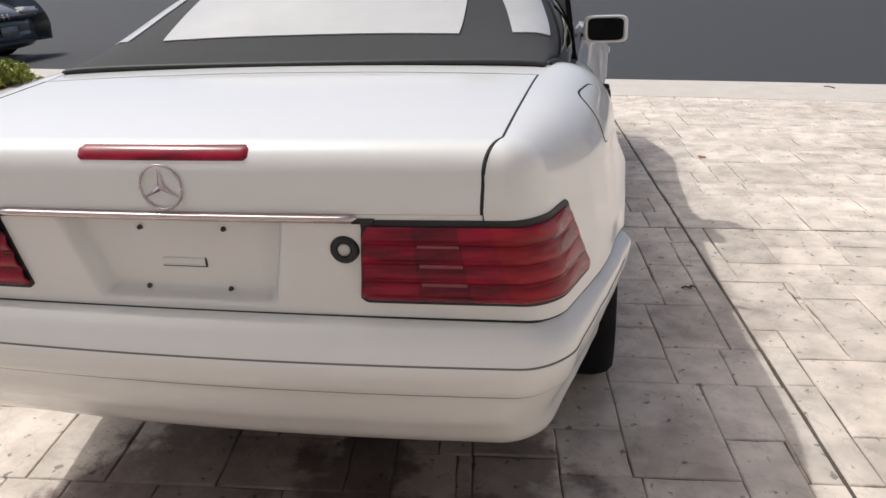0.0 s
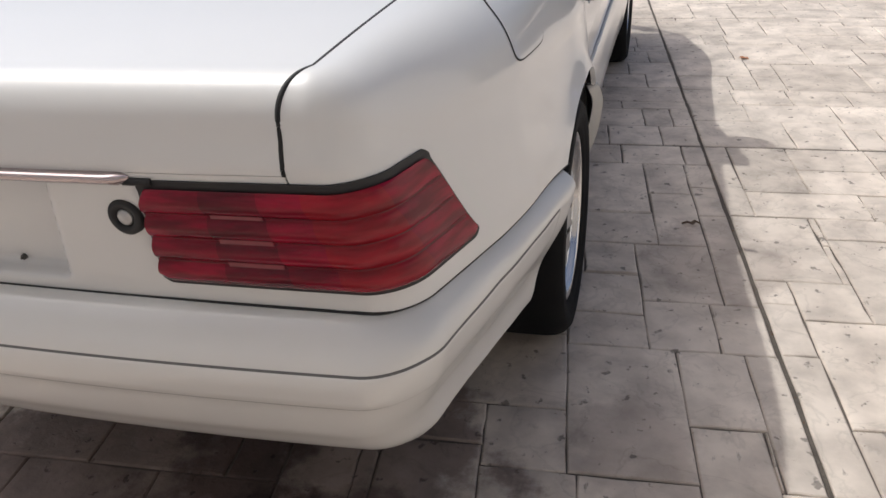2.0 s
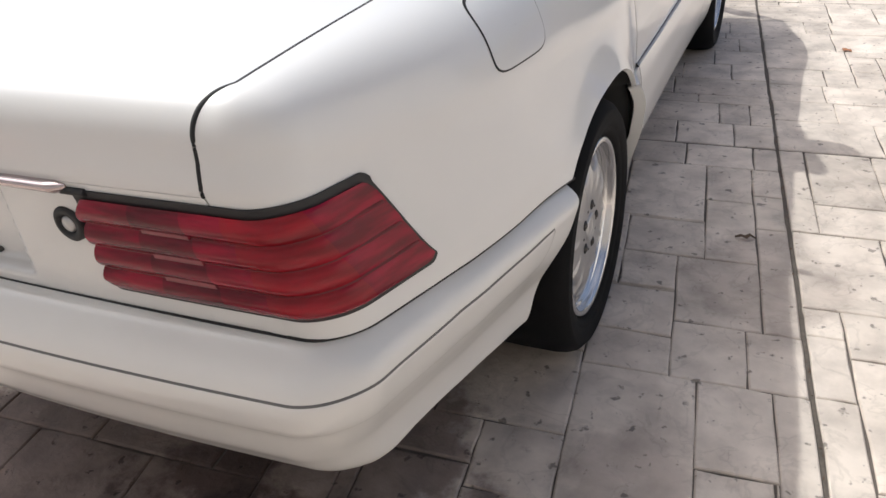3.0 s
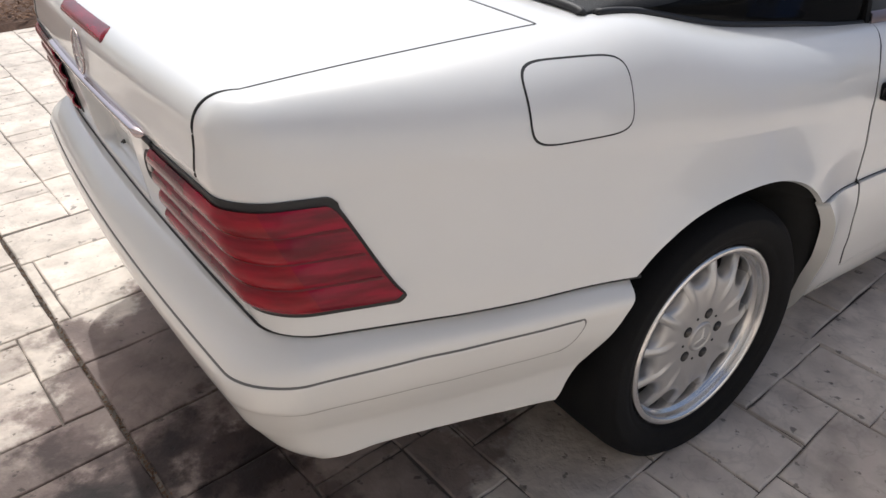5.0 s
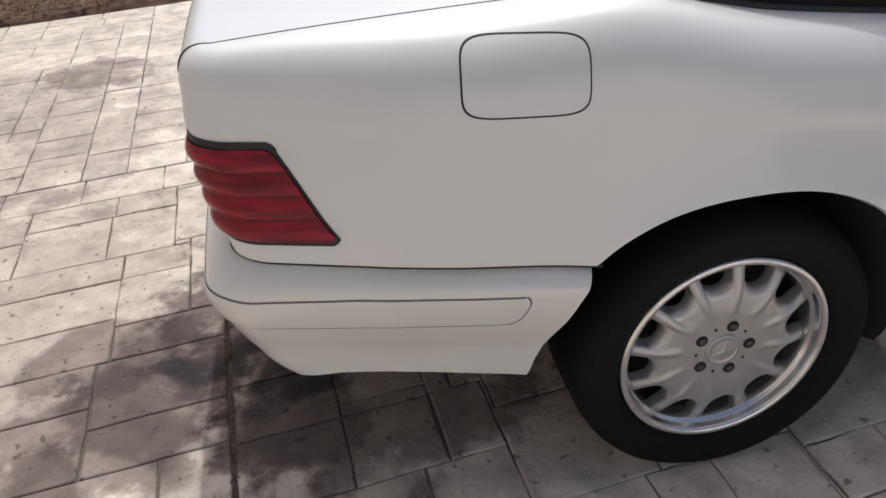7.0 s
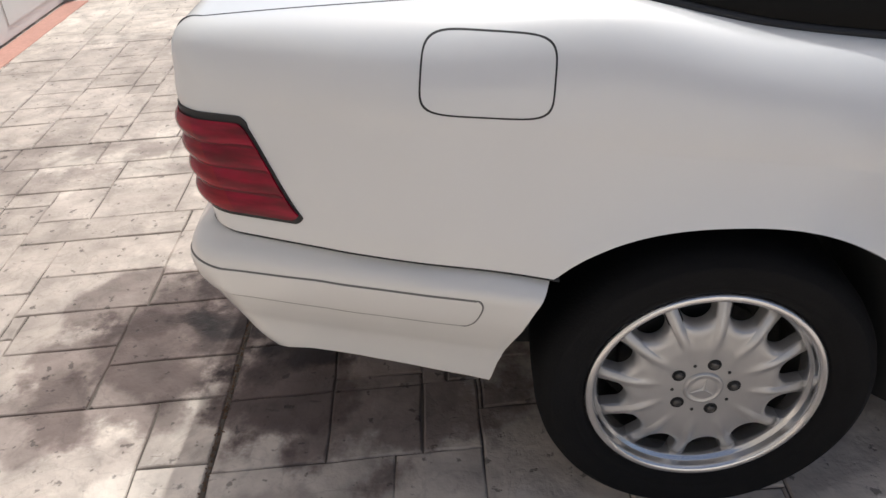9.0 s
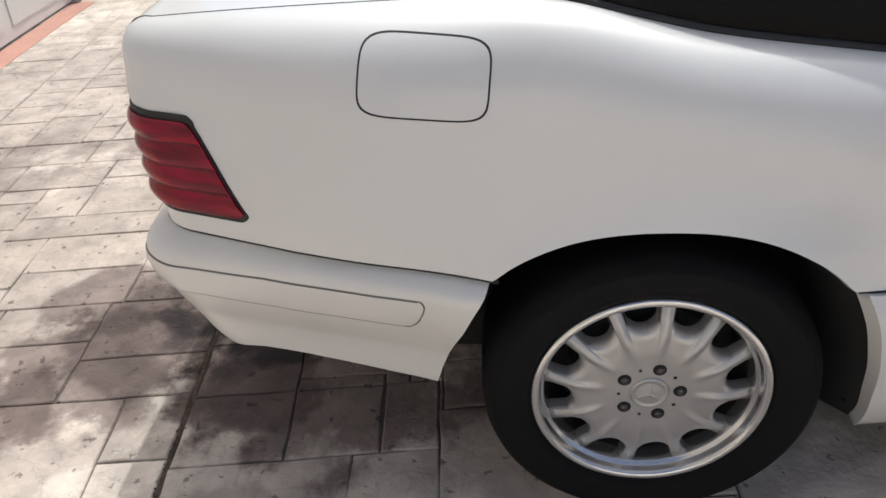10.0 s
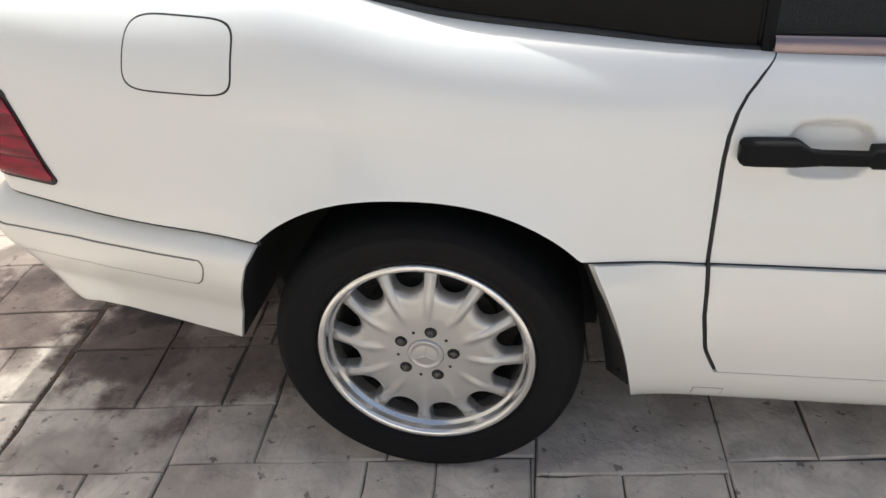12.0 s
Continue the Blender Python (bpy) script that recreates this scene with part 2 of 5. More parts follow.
    L(n1.outputs[0], h0.inputs[2])
    h = N("ShaderNodeMath")
    h.operation = 'MULTIPLY_ADD'
    h.inputs[1].default_value = 0.11
    L(n3.outputs[0], h.inputs[0])
    L(h0.outputs[0], h.inputs[2])
    hc = N("ShaderNodeMath")
    hc.operation = 'MULTIPLY_ADD'
    hc.inputs[1].default_value = 0.16
    L(wear.outputs[0], hc.inputs[0])
    L(h.outputs[0], hc.inputs[2])
    bp = N("ShaderNodeBump")
    bp.inputs["Strength"].default_value, bp.inputs["Distance"].default_value = 1.0, 0.013
    L(hc.outputs[0], bp.inputs["Height"])
    L(bp.outputs[0], b.inputs["Normal"])
    return m


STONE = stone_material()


def glass_material():
    """Lightly tinted glass that can be looked through."""
    m = material("door_glass", (0.42, 0.43, 0.44), 0.02)
    b = m.node_tree.nodes["Principled BSDF"]
    b.inputs["Transmission Weight"].default_value = 1.0
    b.inputs["IOR"].default_value = 1.1
    return m


CLEAR = glass_material()


# ---- mesh helpers ----
def smooth_curve(xs, ys):
    """A smooth line through the given values."""
    xs, ys = np.array(xs, float), np.array(ys, float)
    d = np.diff(ys) / np.diff(xs)
    s = np.r_[d[0], [0.0 if a * b <= 0 else 2 * a * b / (a + b) for a, b in zip(d, d[1:])], d[-1]]

    def value(x):
        x = np.clip(np.asarray(x, float), xs[0], xs[-1])
        i = np.clip(np.searchsorted(xs, x) - 1, 0, len(xs) - 2)
        h = xs[i + 1] - xs[i]
        t = (x - xs[i]) / h
        return ((1 + 2 * t) * (1 - t) ** 2 * ys[i] + t * (1 - t) ** 2 * h * s[i]
                + t * t * (3 - 2 * t) * ys[i + 1] + t * t * (t - 1) * h * s[i + 1])
    return value


def mesh_object(name, verts, faces, mat, parent=None, label="", smooth=True):
    me = bpy.data.meshes.new(name)
    me.from_pydata([tuple(map(float, v)) for v in verts], [], faces)
    me.materials.append(mat)
    if smooth:
        me.polygons.foreach_set("use_smooth", [True] * len(me.polygons))
    me.update()
    ob = new(name, me)
    ob.parent = parent
    if label:
        tagged(ob, label)
    return ob


def part(name, bm, mat, parent=None, label="", smooth=True):
    me = bpy.data.meshes.new(name)
    bm.normal_update()
    bm.to_mesh(me)
    bm.free()
    me.materials.append(mat)
    if smooth:
        me.polygons.foreach_set("use_smooth", [True] * len(me.polygons))
    ob = new(name, me)
    ob.parent = parent
    if label:
        tagged(ob, label)
    return ob


def thing(name, label, category, group="", at=(0, 0, 0), kind=""):
    ob = new(name)
    ob.location = at
    ob.empty_display_size = 0.1
    return tagged(ob, label, category, group, kind)


def sheet(P, flip=False, lip=0.0):
    """Vertices and faces of a panel from a grid of places; lip folds its border back by that depth."""
    P = np.asarray(P, float)
    n, m = P.shape[:2]
    V = list(P.reshape(-1, 3))
    F = []
    for i in range(n - 1):
        for j in range(m - 1):
            f = (i * m + j, (i + 1) * m + j, (i + 1) * m + j + 1, i * m + j + 1)
            F.append(f[::-1] if flip else f)
    if lip:
        du, dv = np.gradient(P, axis=0), np.gradient(P, axis=1)
        N = np.cross(du, dv)
        N /= np.maximum(np.linalg.norm(N, axis=2, keepdims=True), 1e-9)
        if flip:
            N = -N
        N = N[np.clip(np.arange(n), min(3, n // 2), max(n - 4, n // 2))][:, np.clip(np.arange(m), min(3, m // 2), max(m - 4, m // 2))]
        ring = [(i, 0) for i in range(n)] + [(n - 1, j) for j in range(1, m)] + [(i, m - 1) for i in range(n - 2, -1, -1)] + [(0, j) for j in range(m - 2, 0, -1)]
        k = len(V)
        for i, j in ring:
            V.append(P[i, j])
            V.append(P[i, j] - lip * N[i, j])
        c = len(ring)
        for a in range(c):
            b = (a + 1) % c
            f = (k + 2 * a, k + 2 * a + 1, k + 2 * b + 1, k + 2 * b)
            F.append(f if flip else f[::-1])
    return V, F


def panel(name, P, mat, parent, label="", flip=False, lip=0.012):
    V, F = sheet(P, flip, lip)
    return mesh_object(name, V, F, mat, parent, label)


def mirror(P):
    Q = np.array(P, float)
    Q[..., 0] *= -1
    return Q


def tube(name, pts, r, mat, parent=None, label="", sides=8, closed=False):
    """A rod along a line of places."""
    pts = [Vector(p) for p in pts]
    n = len(pts)
    V, F = [], []
    for i, p in enumerate(pts):
        a, b = pts[(i - 1) % n if closed else max(i - 1, 0)], pts[(i + 1) % n if closed else min(i + 1, n - 1)]
        t = (b - a).normalized()
        side = t.cross(Vector((0, 0, 1)))
        side = side.normalized() if side.length > 0.05 else t.cross(Vector((1, 0, 0))).normalized()
        up = side.cross(t)
        for k in range(sides):
            w = 2 * math.pi * k / sides
            V.append(p + r * (math.cos(w) * side + math.sin(w) * up))
    for i in range(n if closed else n - 1):
        for k in range(sides):
            a, b = i * sides + k, i * sides + (k + 1) % sides
            c, d = ((i + 1) % n) * sides + k, ((i + 1) % n) * sides + (k + 1) % sides
            F.append((a, b, d, c))
    if not closed:
        F.append(tuple(range(sides))[::-1])
        F.append(tuple((n - 1) * sides + k for k in range(sides)))
    return mesh_object(name, V, F, mat, parent, label)


def lathe(name, prof, mat, parent=None, label="", steps=64, axis='x', closed=False):
    """Turns a profile of (radius, height along the axis) about the axis."""
    V, F = [], []
    m = len(prof)
    for i in range(steps):
        w = 2 * math.pi * i / steps
        for r, h in prof:
            V.append((h, r * math.cos(w), r * math.sin(w)) if axis == 'x' else (r * math.cos(w), r * math.sin(w), h))
    for i in range(steps):
        for j in range(m if closed else m - 1):
            a, b = i * m + j, i * m + (j + 1) % m
            c, d = ((i + 1) % steps) * m + j, ((i + 1) % steps) * m + (j + 1) % m
            F.append((a, b, d, c) if axis == 'x' else (a, c, d, b))
    return mesh_object(name, V, F, mat, parent, label)


def block(bm, lo, hi, bevel=0.0):
    """A box between two corners, its edges rounded."""
    lo, hi = Vector(lo), Vector(hi)
    g = bmesh.ops.create_cube(bm, size=1.0, matrix=Matrix.Translation((lo + hi) / 2) @ Matrix.Diagonal((*(hi - lo), 1)))
    if bevel:
        es = list({e for v in g["verts"] for e in v.link_edges})
        bmesh.ops.bevel(bm, geom=es, offset=bevel, segments=2, affect='EDGES')
    return bm


# ---- the white roadster: its skin as one surface, from which the panels are taken ----
HUB_Y, HUB_Z, WHEELBASE = 1.122, 0.296, 2.515
HALF = 0.80                                  # half width of the plan before it is bent to the body's real width
body_width = smooth_curve([-0.3, 0.19, 0.25, 0.30, 0.35, 0.41, 0.50, 0.65, 0.84, 1.12, 1.41, 1.65, 2.4, 3.0, 3.63, 4.1, 4.4, 4.62],
                          [0.68, 0.730, 0.746, 0.762, 0.778, 0.797, 0.823, 0.850, 0.863, 0.872, 0.862, 0.840, 0.838, 0.842, 0.862, 0.815, 0.74, 0.60])
body_rear = smooth_curve([0.55, 0.60, 0.64, 0.72, 0.80, 0.83, 0.88, 0.95], [0.205, 0.200, 0.194, 0.182, 0.170, 0.163, 0.165, 0.17])
BUMP_Z = [0.26, 0.285, 0.31, 0.345, 0.375, 0.405, 0.44, 0.474, 0.50, 0.53, 0.548, 0.560, 0.569, 0.577, 0.586, 0.597, 0.61]
bumper_out = smooth_curve(BUMP_Z, [-0.068, -0.046, -0.039, -0.035, -0.028, -0.014, 0.003, 0.017, 0.0235, 0.0285, 0.0270, 0.0225, 0.017, 0.010, 0.002, -0.007, -0.014])
bumper_rear = smooth_curve(BUMP_Z, [0.255, 0.222, 0.200, 0.178, 0.160, 0.150, 0.141, 0.129, 0.126, 0.131, 0.139, 0.148, 0.156, 0.166, 0.178, 0.191, 0.203])
edge_x = smooth_curve([0.18, 0.25, 0.50, 0.752, 0.90, 1.05, 1.25, 1.68, 2.6, 2.95, 3.6, 4.3, 4.62],
                      [0.632, 0.636, 0.649, 0.664, 0.684, 0.706, 0.720, 0.725, 0.722, 0.71, 0.66, 0.56, 0.50])
edge_z = smooth_curve([0.18, 0.25, 0.45, 0.752, 0.89, 0.94, 1.00, 1.07, 1.17, 1.39, 1.68, 2.6, 2.95, 3.6, 4.3, 4.62],
                      [0.935, 0.942, 0.956, 0.971, 0.976, 0.973, 0.962, 0.946, 0.926, 0.899, 0.867, 0.852, 0.870, 0.83, 0.72, 0.64])
roll = smooth_curve([0.85, 1.10, 1.40, 3.0], [0.76, 0.86, 0.98, 0.98])      # how sharply the shoulder rolls over
wall_z = smooth_curve([0.2, 0.65, 1.2, 1.68, 3.0, 4.5], [0.84, 0.80, 0.755, 0.70, 0.68, 0.55])


def plan(u, r):
    """The plan's outline by its length u from the middle of the tail: x, and y from the tail."""
    a = HALF - r
    k = r * math.pi / 2
    s = math.copysign(1, u)
    u = abs(u)
    if u < a:
        return s * u, 0.0
    if u < a + k:
        w = (u - a) / r
        return s * (a + r * math.sin(w)), r * (1 - math.cos(w))
    return s * HALF, r + u - a - k


def flare(y, z, hub_y):
    """The rolled wheel-arch lip."""
    d = math.hypot((y - hub_y) / 1.13, z - 0.32) - 0.335
    return 0.027 * math.exp(-(max(d, 0.0) / 0.062) ** 1.3)


RB, BOW = 0.065, 0.018


def tail_y(y, z):
    """The tail's place by height, which dies out along the flank."""
    k = min(max((y - 0.10) / 0.45, 0.0), 1.0)
    k = k * k * (3 - 2 * k)
    return float(body_rear(z)) * (1 - k) + 0.195 * k


def skin(u, z):
    """The body's wall at plan length u and height z."""
    x, y = plan(u, RB)
    Y = tail_y(y, z) + (BOW + 0.008 * min(max((z - 0.80) / 0.06, 0.0), 1.0)) * (x / HALF) ** 2 + y
    w = float(body_width(Y)) - 0.024 * max(0.0, (z - 0.62) / 0.2) + flare(Y, z, HUB_Y) + flare(Y, z, HUB_Y + WHEELBASE)
    lean = 0.013 * min(max((0.885 - z) / 0.065, 0.0), 1.0) * math.exp(-((abs(x) - 0.645) / 0.09) ** 2) * max(0.0, 1 - y / 0.05) if z > 0.80 else 0.0
    return Vector((x / HALF * w - math.copysign(lean, x), Y, z))


def u_side(y, z):
    """The plan length at which the wall stands at y."""
    d = y - 0.231
    for _ in range(6):
        d = y - BOW - tail_y(max(d, 0.0), z)
    return d - RB + (HALF - RB) + RB * math.pi / 2


def u_rear(x):
    return x * HALF / 0.736


def arch_half(z):
    """Half the wheel arch's opening at a height."""
    q = min(max((z - 0.35) / 0.318, 0.0), 1.0)
    return 0.367 * (1 - q ** 2.3) ** (1 / 2.3)


def arch_z(dy):
    q, e = min(abs(dy) / 0.367, 1.0), 2.3 if dy < 0 else 2.1
    return 0.35 + 0.314 * (1 - q ** e) ** (1 / e)


def seam_z(y):
    """The line where bumper and cladding meet the painted wall."""
    return float(np.interp(y, [0.19, 0.45, 0.84, 1.41, 1.61, 2.0, 3.3, 3.94], [0.592, 0.586, 0.566, 0.552, 0.532, 0.528, 0.540, 0.56]))


def low_z(y):
    """The lower border of the painted wall."""
    z = seam_z(y)
    for h in (HUB_Y, HUB_Y + WHEELBASE):
        if abs(y - h) < 0.36:
            z = max(z, arch_z(y - h))
    return z


def shoulder(u, top_lo, rows_wall, rows_top, lo=None):
    """A column of the flank at plan length u: up the wall, then over the shoulder to the deck line."""
    zb = 0.62
    b = skin(u, zb)
    x0, y0 = plan(u, RB)
    t = min(max((u - (HALF - RB) + 0.03) / (RB * math.pi / 2 + 0.13), 0.0), 1.0)
    t = t * t * (3 - 2 * t)
    ys = b.y
    zw = (1 - t) * 0.885 + t * float(wall_z(ys))
    col = []
    z0 = low_z(ys) if lo is None else lo
    for i in range(rows_wall):
        col.append(skin(u, z0 + (zw - z0) * i / rows_wall))
    w = skin(u, zw)
    # the deck line answering to this column
    ey = w.y + (1 - t) * 0.065 + t * 0.012
    ex = float(edge_x(ey))
    ez = float(edge_z(ey))
    if u < HALF - RB + 0.02:
        ex = min(ex, w.x - 0.0)
    for i in range(rows_top + 1):
        a = math.pi / 2 * i / rows_top
        f = 1 - math.cos(a) ** float(roll(w.y))
        col.append(Vector((w.x + (ex - w.x) * f, w.y + (ey - w.y) * f, zw + (ez - zw) * math.sin(a))))
    return col


car = thing("convertible_car", "white two-door convertible with black soft top, parked", "car", at=(0, 0, 0))

U_GAP = u_rear(0.641)
U_DOOR = u_side(1.629, 0.62)
U_DOOR_F = u_side(2.93, 0.62)


def door_line(z):
    """The rear shut line of the door, by height."""
    return float(np.interp(z, [0.28, 0.313, 0.351, 0.427, 0.533, 0.621, 0.721, 0.760, 0.795, 0.822, 0.847, 0.865, 0.90],
                           [1.680, 1.664, 1.647, 1.635, 1.629, 1.628, 1.630, 1.634, 1.644, 1.659, 1.682, 1.704, 1.732]))


def flank(u0, u1, n, rows=(26, 22)):
    """A grid of the flank between two plan lengths."""
    cols = []
    for u in np.linspace(u0, u1, n):
        cols.append(shoulder(float(u), None, *rows))
    P = np.array([[tuple(v) for v in c] for c in cols])
    return P


# quarter panels
Pq = flank(U_GAP + 0.003, U_DOOR - 0.004, 190)
for k in range(Pq.shape[1]):                      # lean the front border along the door's shut line
    col = Pq[:, k]
    t = np.clip((col[:, 1] - 1.35) / 0.26, 0, 1)
    col[:, 1] += t * t * (door_line(col[-1, 2]) - 0.004 - col[-1, 1])
quarter = panel("quarter_panel", Pq, PAINT, car, "white quarter panel with flared wheel arch")
panel("quarter_panel", mirror(Pq), PAINT, car, flip=True)

# doors
Pd = flank(U_DOOR + 0.004, U_DOOR_F, 230, rows=(60, 30))
for k in range(Pd.shape[1]):
    col = Pd[:, k]
    t = np.clip((1.95 - col[:, 1]) / 0.33, 0, 1)
    col[:, 1] += t * t * (door_line(col[0, 2]) + 0.004 - col[0, 1])
# the hand recess behind the grip
k = ((np.abs((Pd[..., 1] - 1.788) / 0.066) ** 3.2 + np.abs((Pd[..., 2] - 0.738) / 0.046) ** 3.2))
k = np.clip((1 - k) / 0.5, 0, 1)
Pd[..., 0] -= 0.020 * k * k * (3 - 2 * k)
U_FEND = u_side(4.25, 0.62)
Pf = flank(U_DOOR_F + 0.006, U_FEND, 130)

# rear bumper, round both corners to the wheel arches
RBB, BOW_B = 0.090, 0.032
bumper_wide = smooth_curve([0.14, 0.22, 0.29, 0.36, 0.45, 0.55, 0.66, 0.78], [0.002, 0.006, 0.001, -0.003, -0.009, -0.011, -0.006, 0.006])


def bumper_skin(u, z, out=0.0):
    x, y = plan(u, RBB)
    zs = z
    if z > 0.52:                                  # the upper edge rolls in to meet the wall, however low the seam runs
        z = 0.52 + (z - 0.52) * 0.080 / (bumper_top(u) - 0.52)
    Y = float(bumper_rear(zs)) - out + BOW_B * (x / HALF) ** 2 + y
    w = float(body_width(Y)) + float(bumper_out(z)) + float(bumper_wide(Y)) + out + 0.25 * flare(Y, zs, HUB_Y)
    return Vector((x / HALF * w, Y, zs))


def u_bumper(y, z):
    return y - float(bumper_rear(z)) - BOW_B - RBB + (HALF - RBB) + RBB * math.pi / 2


bumper_end = smooth_curve([0.26, 0.293, 0.343, 0.42, 0.505, 0.57, 0.60], [0.722, 0.729, 0.740, 0.765, 0.800, 0.833, 0.846])


def bumper_bottom(u):
    x, y = plan(u, RBB)
    yy = 0.14 + y
    k = min(max((abs(x) - 0.42) / 0.03, 0.0), 1.0)
    return float(np.interp(yy, [0.14, 0.20, 0.28, 0.38, 0.50, 0.62, 0.74], [0.279, 0.302, 0.313, 0.312, 0.303, 0.291, 0.279])) - 0.009 * k * k * (3 - 2 * k) * max(0.0, 1 - y / 0.25)


def bumper_top(u):
    x, y = plan(u, RBB)
    return seam_z(0.185 + BOW_B * (x / HALF) ** 2 + y) - 0.003


rowsb = 44
grid = []
NB = 240
u_end0 = u_bumper(0.73, 0.30)
zl0, zt0 = bumper_bottom(u_end0), bumper_top(u_bumper(0.84, 0.58))
for i in range(NB + 1):
    s = -1 + 2 * i / NB
    col = []
    for j in range(rowsb + 1):
        f = j / rowsb
        f = f + 0.10 * math.sin(2 * math.pi * f) / (2 * math.pi)
        ze = zl0 + (zt0 - zl0) * f
        u = s * u_bumper(float(bumper_end(ze)), ze)
        zl, zt = bumper_bottom(u), bumper_top(u)
        col.append(tuple(bumper_skin(u, zl + (zt - zl) * f)))
    last = Vector(col[-1])
    x, y = plan(u, RBB)
    k = min(y / RBB, 1.0)
    for d, h in ((0.006, 0.001), (0.020, 0.003)):       # the upper edge turns in under the wall
        col.append((last.x - math.copysign(d * k, last.x), last.y + d * (1 - k), last.z + h))
    grid.append(col)
bumper = panel("rear_bumper", np.array(grid), CLAD, car, "off-white painted rear bumper cover", lip=0.008)


# rub strip set into the bumper
def strip_grid(grow, out):
    g = []
    n = 320
    for i in range(n + 1):
        s = -1 + 2 * i / n
        col = []
        for j in range(25):
            f = j / 24
            zc = 0.453 - grow + (0.069 + 2 * grow) * f
            end = 0.720 + grow - 0.026 * (1 - f) ** 1.5 - 0.010 * (abs(2 * f - 1) ** 4)
            ue = u_bumper(end, zc)
            u = s * ue
            y = 0.19 + plan(u, RBB)[1]
            z = zc + float(np.interp(y, [0.19, 0.45, 0.72], [0.0, 0.006, 0.001])) * (0.3 + 0.7 * f)
            edge = 0.0015 if (abs(s) > 0.999 or j in (0, 24)) else 0.0
            col.append(tuple(bumper_skin(u, z, out - edge)))
        g.append(col)
    return np.array(g)


panel("strip_groove", strip_grid(0.0016, 0.0018), GROOVE, bumper, "thin grey groove round the rub strip", lip=0.002)
panel("rub_strip", strip_grid(-0.0006, 0.0027), CLAD, bumper, "white painted rub strip", lip=0.003)

# tail panel between the lamps, with the plate recess
cols = []
for i in range(161):
    u = -U_GAP + 2 * U_GAP * i / 160
    c = []
    for j in range(41):
        zt = 0.817
        zl = seam_z(0.19)
        z = zl + (zt - zl) * j / 40
        p = skin(u, z)
        dx = min(max((0.203 - abs(p.x + 0.010) + 0.034 * (z - 0.64) / 0.14) / 0.022, 0.0), 1.0)
        dz = min(max((z - 0.612) / 0.014, 0.0), 1.0)
        p.y += 0.036 * dx * dx * (3 - 2 * dx) * dz
        c.append(tuple(p))
    cols.append(c)
tail = panel("tail_panel", np.array(cols), PAINT, car, "white tail panel with empty plate recess")
for s in (1, -1):                                # the wall runs on unbroken under the lamp
    g = [[tuple(skin(s * u, z) + Vector((0, -0.0008, 0))) for z in np.linspace(seam_z(0.2), 0.636, 8)] for u in np.linspace(U_GAP - 0.014, U_GAP + 0.014, 12)]
    panel("wall_joint", np.array(g), PAINT, tail, flip=s == -1, lip=0.0)
for sx, sz in ((-0.113, 0.628), (0.072, 0.628), (-0.094, 0.767), (0.087, 0.767)):
    y0 = skin(u_rear(sx), sz).y + 0.036
    bm = bmesh.new()
    bmesh.ops.create_cone(bm, cap_ends=True, segments=12, radius1=0.0055, radius2=0.0045, depth=0.006,
                          matrix=Matrix.Translation((sx, y0 - 0.003, sz)) @ Matrix.Rotation(math.pi / 2, 4, 'X'))
    bmesh.ops.create_cone(bm, cap_ends=True, segments=8, radius1=0.0025, radius2=0.002, depth=0.004,
                          matrix=Matrix.Translation((sx, y0 - 0.0075, sz)) @ Matrix.Rotation(math.pi / 2, 4, 'X'))
    part("plate_screw", bm, STEEL, tail)
bm = bmesh.new()
yb = skin(0, 0.69).y + 0.034
for lo, hi in (((-0.062, yb - 0.002, 0.682), (0.031, yb + 0.002, 0.6840)), ((0.0290, yb - 0.002, 0.682), (0.0305, yb + 0.002, 0.699)),
               ((-0.062, yb - 0.0015, 0.6845), (0.0285, yb + 0.002, 0.698))):
    block(bm, lo, hi)
bracket = part("plate_bracket", bm, PAINT, tail, "small raised bracket in the plate recess", smooth=False)
bm = bmesh.new()
block(bm, (-0.064, yb - 0.001, 0.6795), (0.033, yb + 0.002, 0.6825))
block(bm, (0.0300, yb - 0.001, 0.6795), (0.0330, yb + 0.002, 0.700))
part("bracket_gap", bm, SEAM, bracket, "dark gap beside the bracket", smooth=False)

# trunk lid
LID_F = 0.752
cols = []
for i in range(121):
    f = -1 + 2 * i / 120
    u = f * (U_GAP - 0.003)
    c = []
    for j in range(14):
        c.append(tuple(skin(u, 0.818 + (0.885 - 0.818) * j / 14)))
    w = skin(u, 0.885)
    x1 = f * (float(edge_x(0.25)) - 0.003)
    crown = 0.008 * (1 - f * f)
    e = Vector((x1, w.y + 0.065, float(edge_z(w.y + 0.065)) + crown))
    for j in range(16):
        a = math.pi / 2 * j / 15
        g = 1 - math.cos(a) ** 0.76
        c.append((w.x + (e.x - w.x) * g, w.y + (e.y - w.y) * g, 0.885 + (e.z - 0.885) * math.sin(a)))
    for j in range(1, 40):
        y = e.y + (LID_F - e.y) * j / 39
        x = f * (float(edge_x(y)) - 0.003)
        c.append((x, y + 0.012 * (1 - f * f) * j / 39, float(edge_z(y)) + 0.008 * (1 - f * f) + 0.004 * (1 - f * f) * j / 39))
    cols.append(c)
lid = panel("trunk_lid", np.array(cols), PAINT, car, "glossy white trunk lid")
LIDG = np.array(cols)
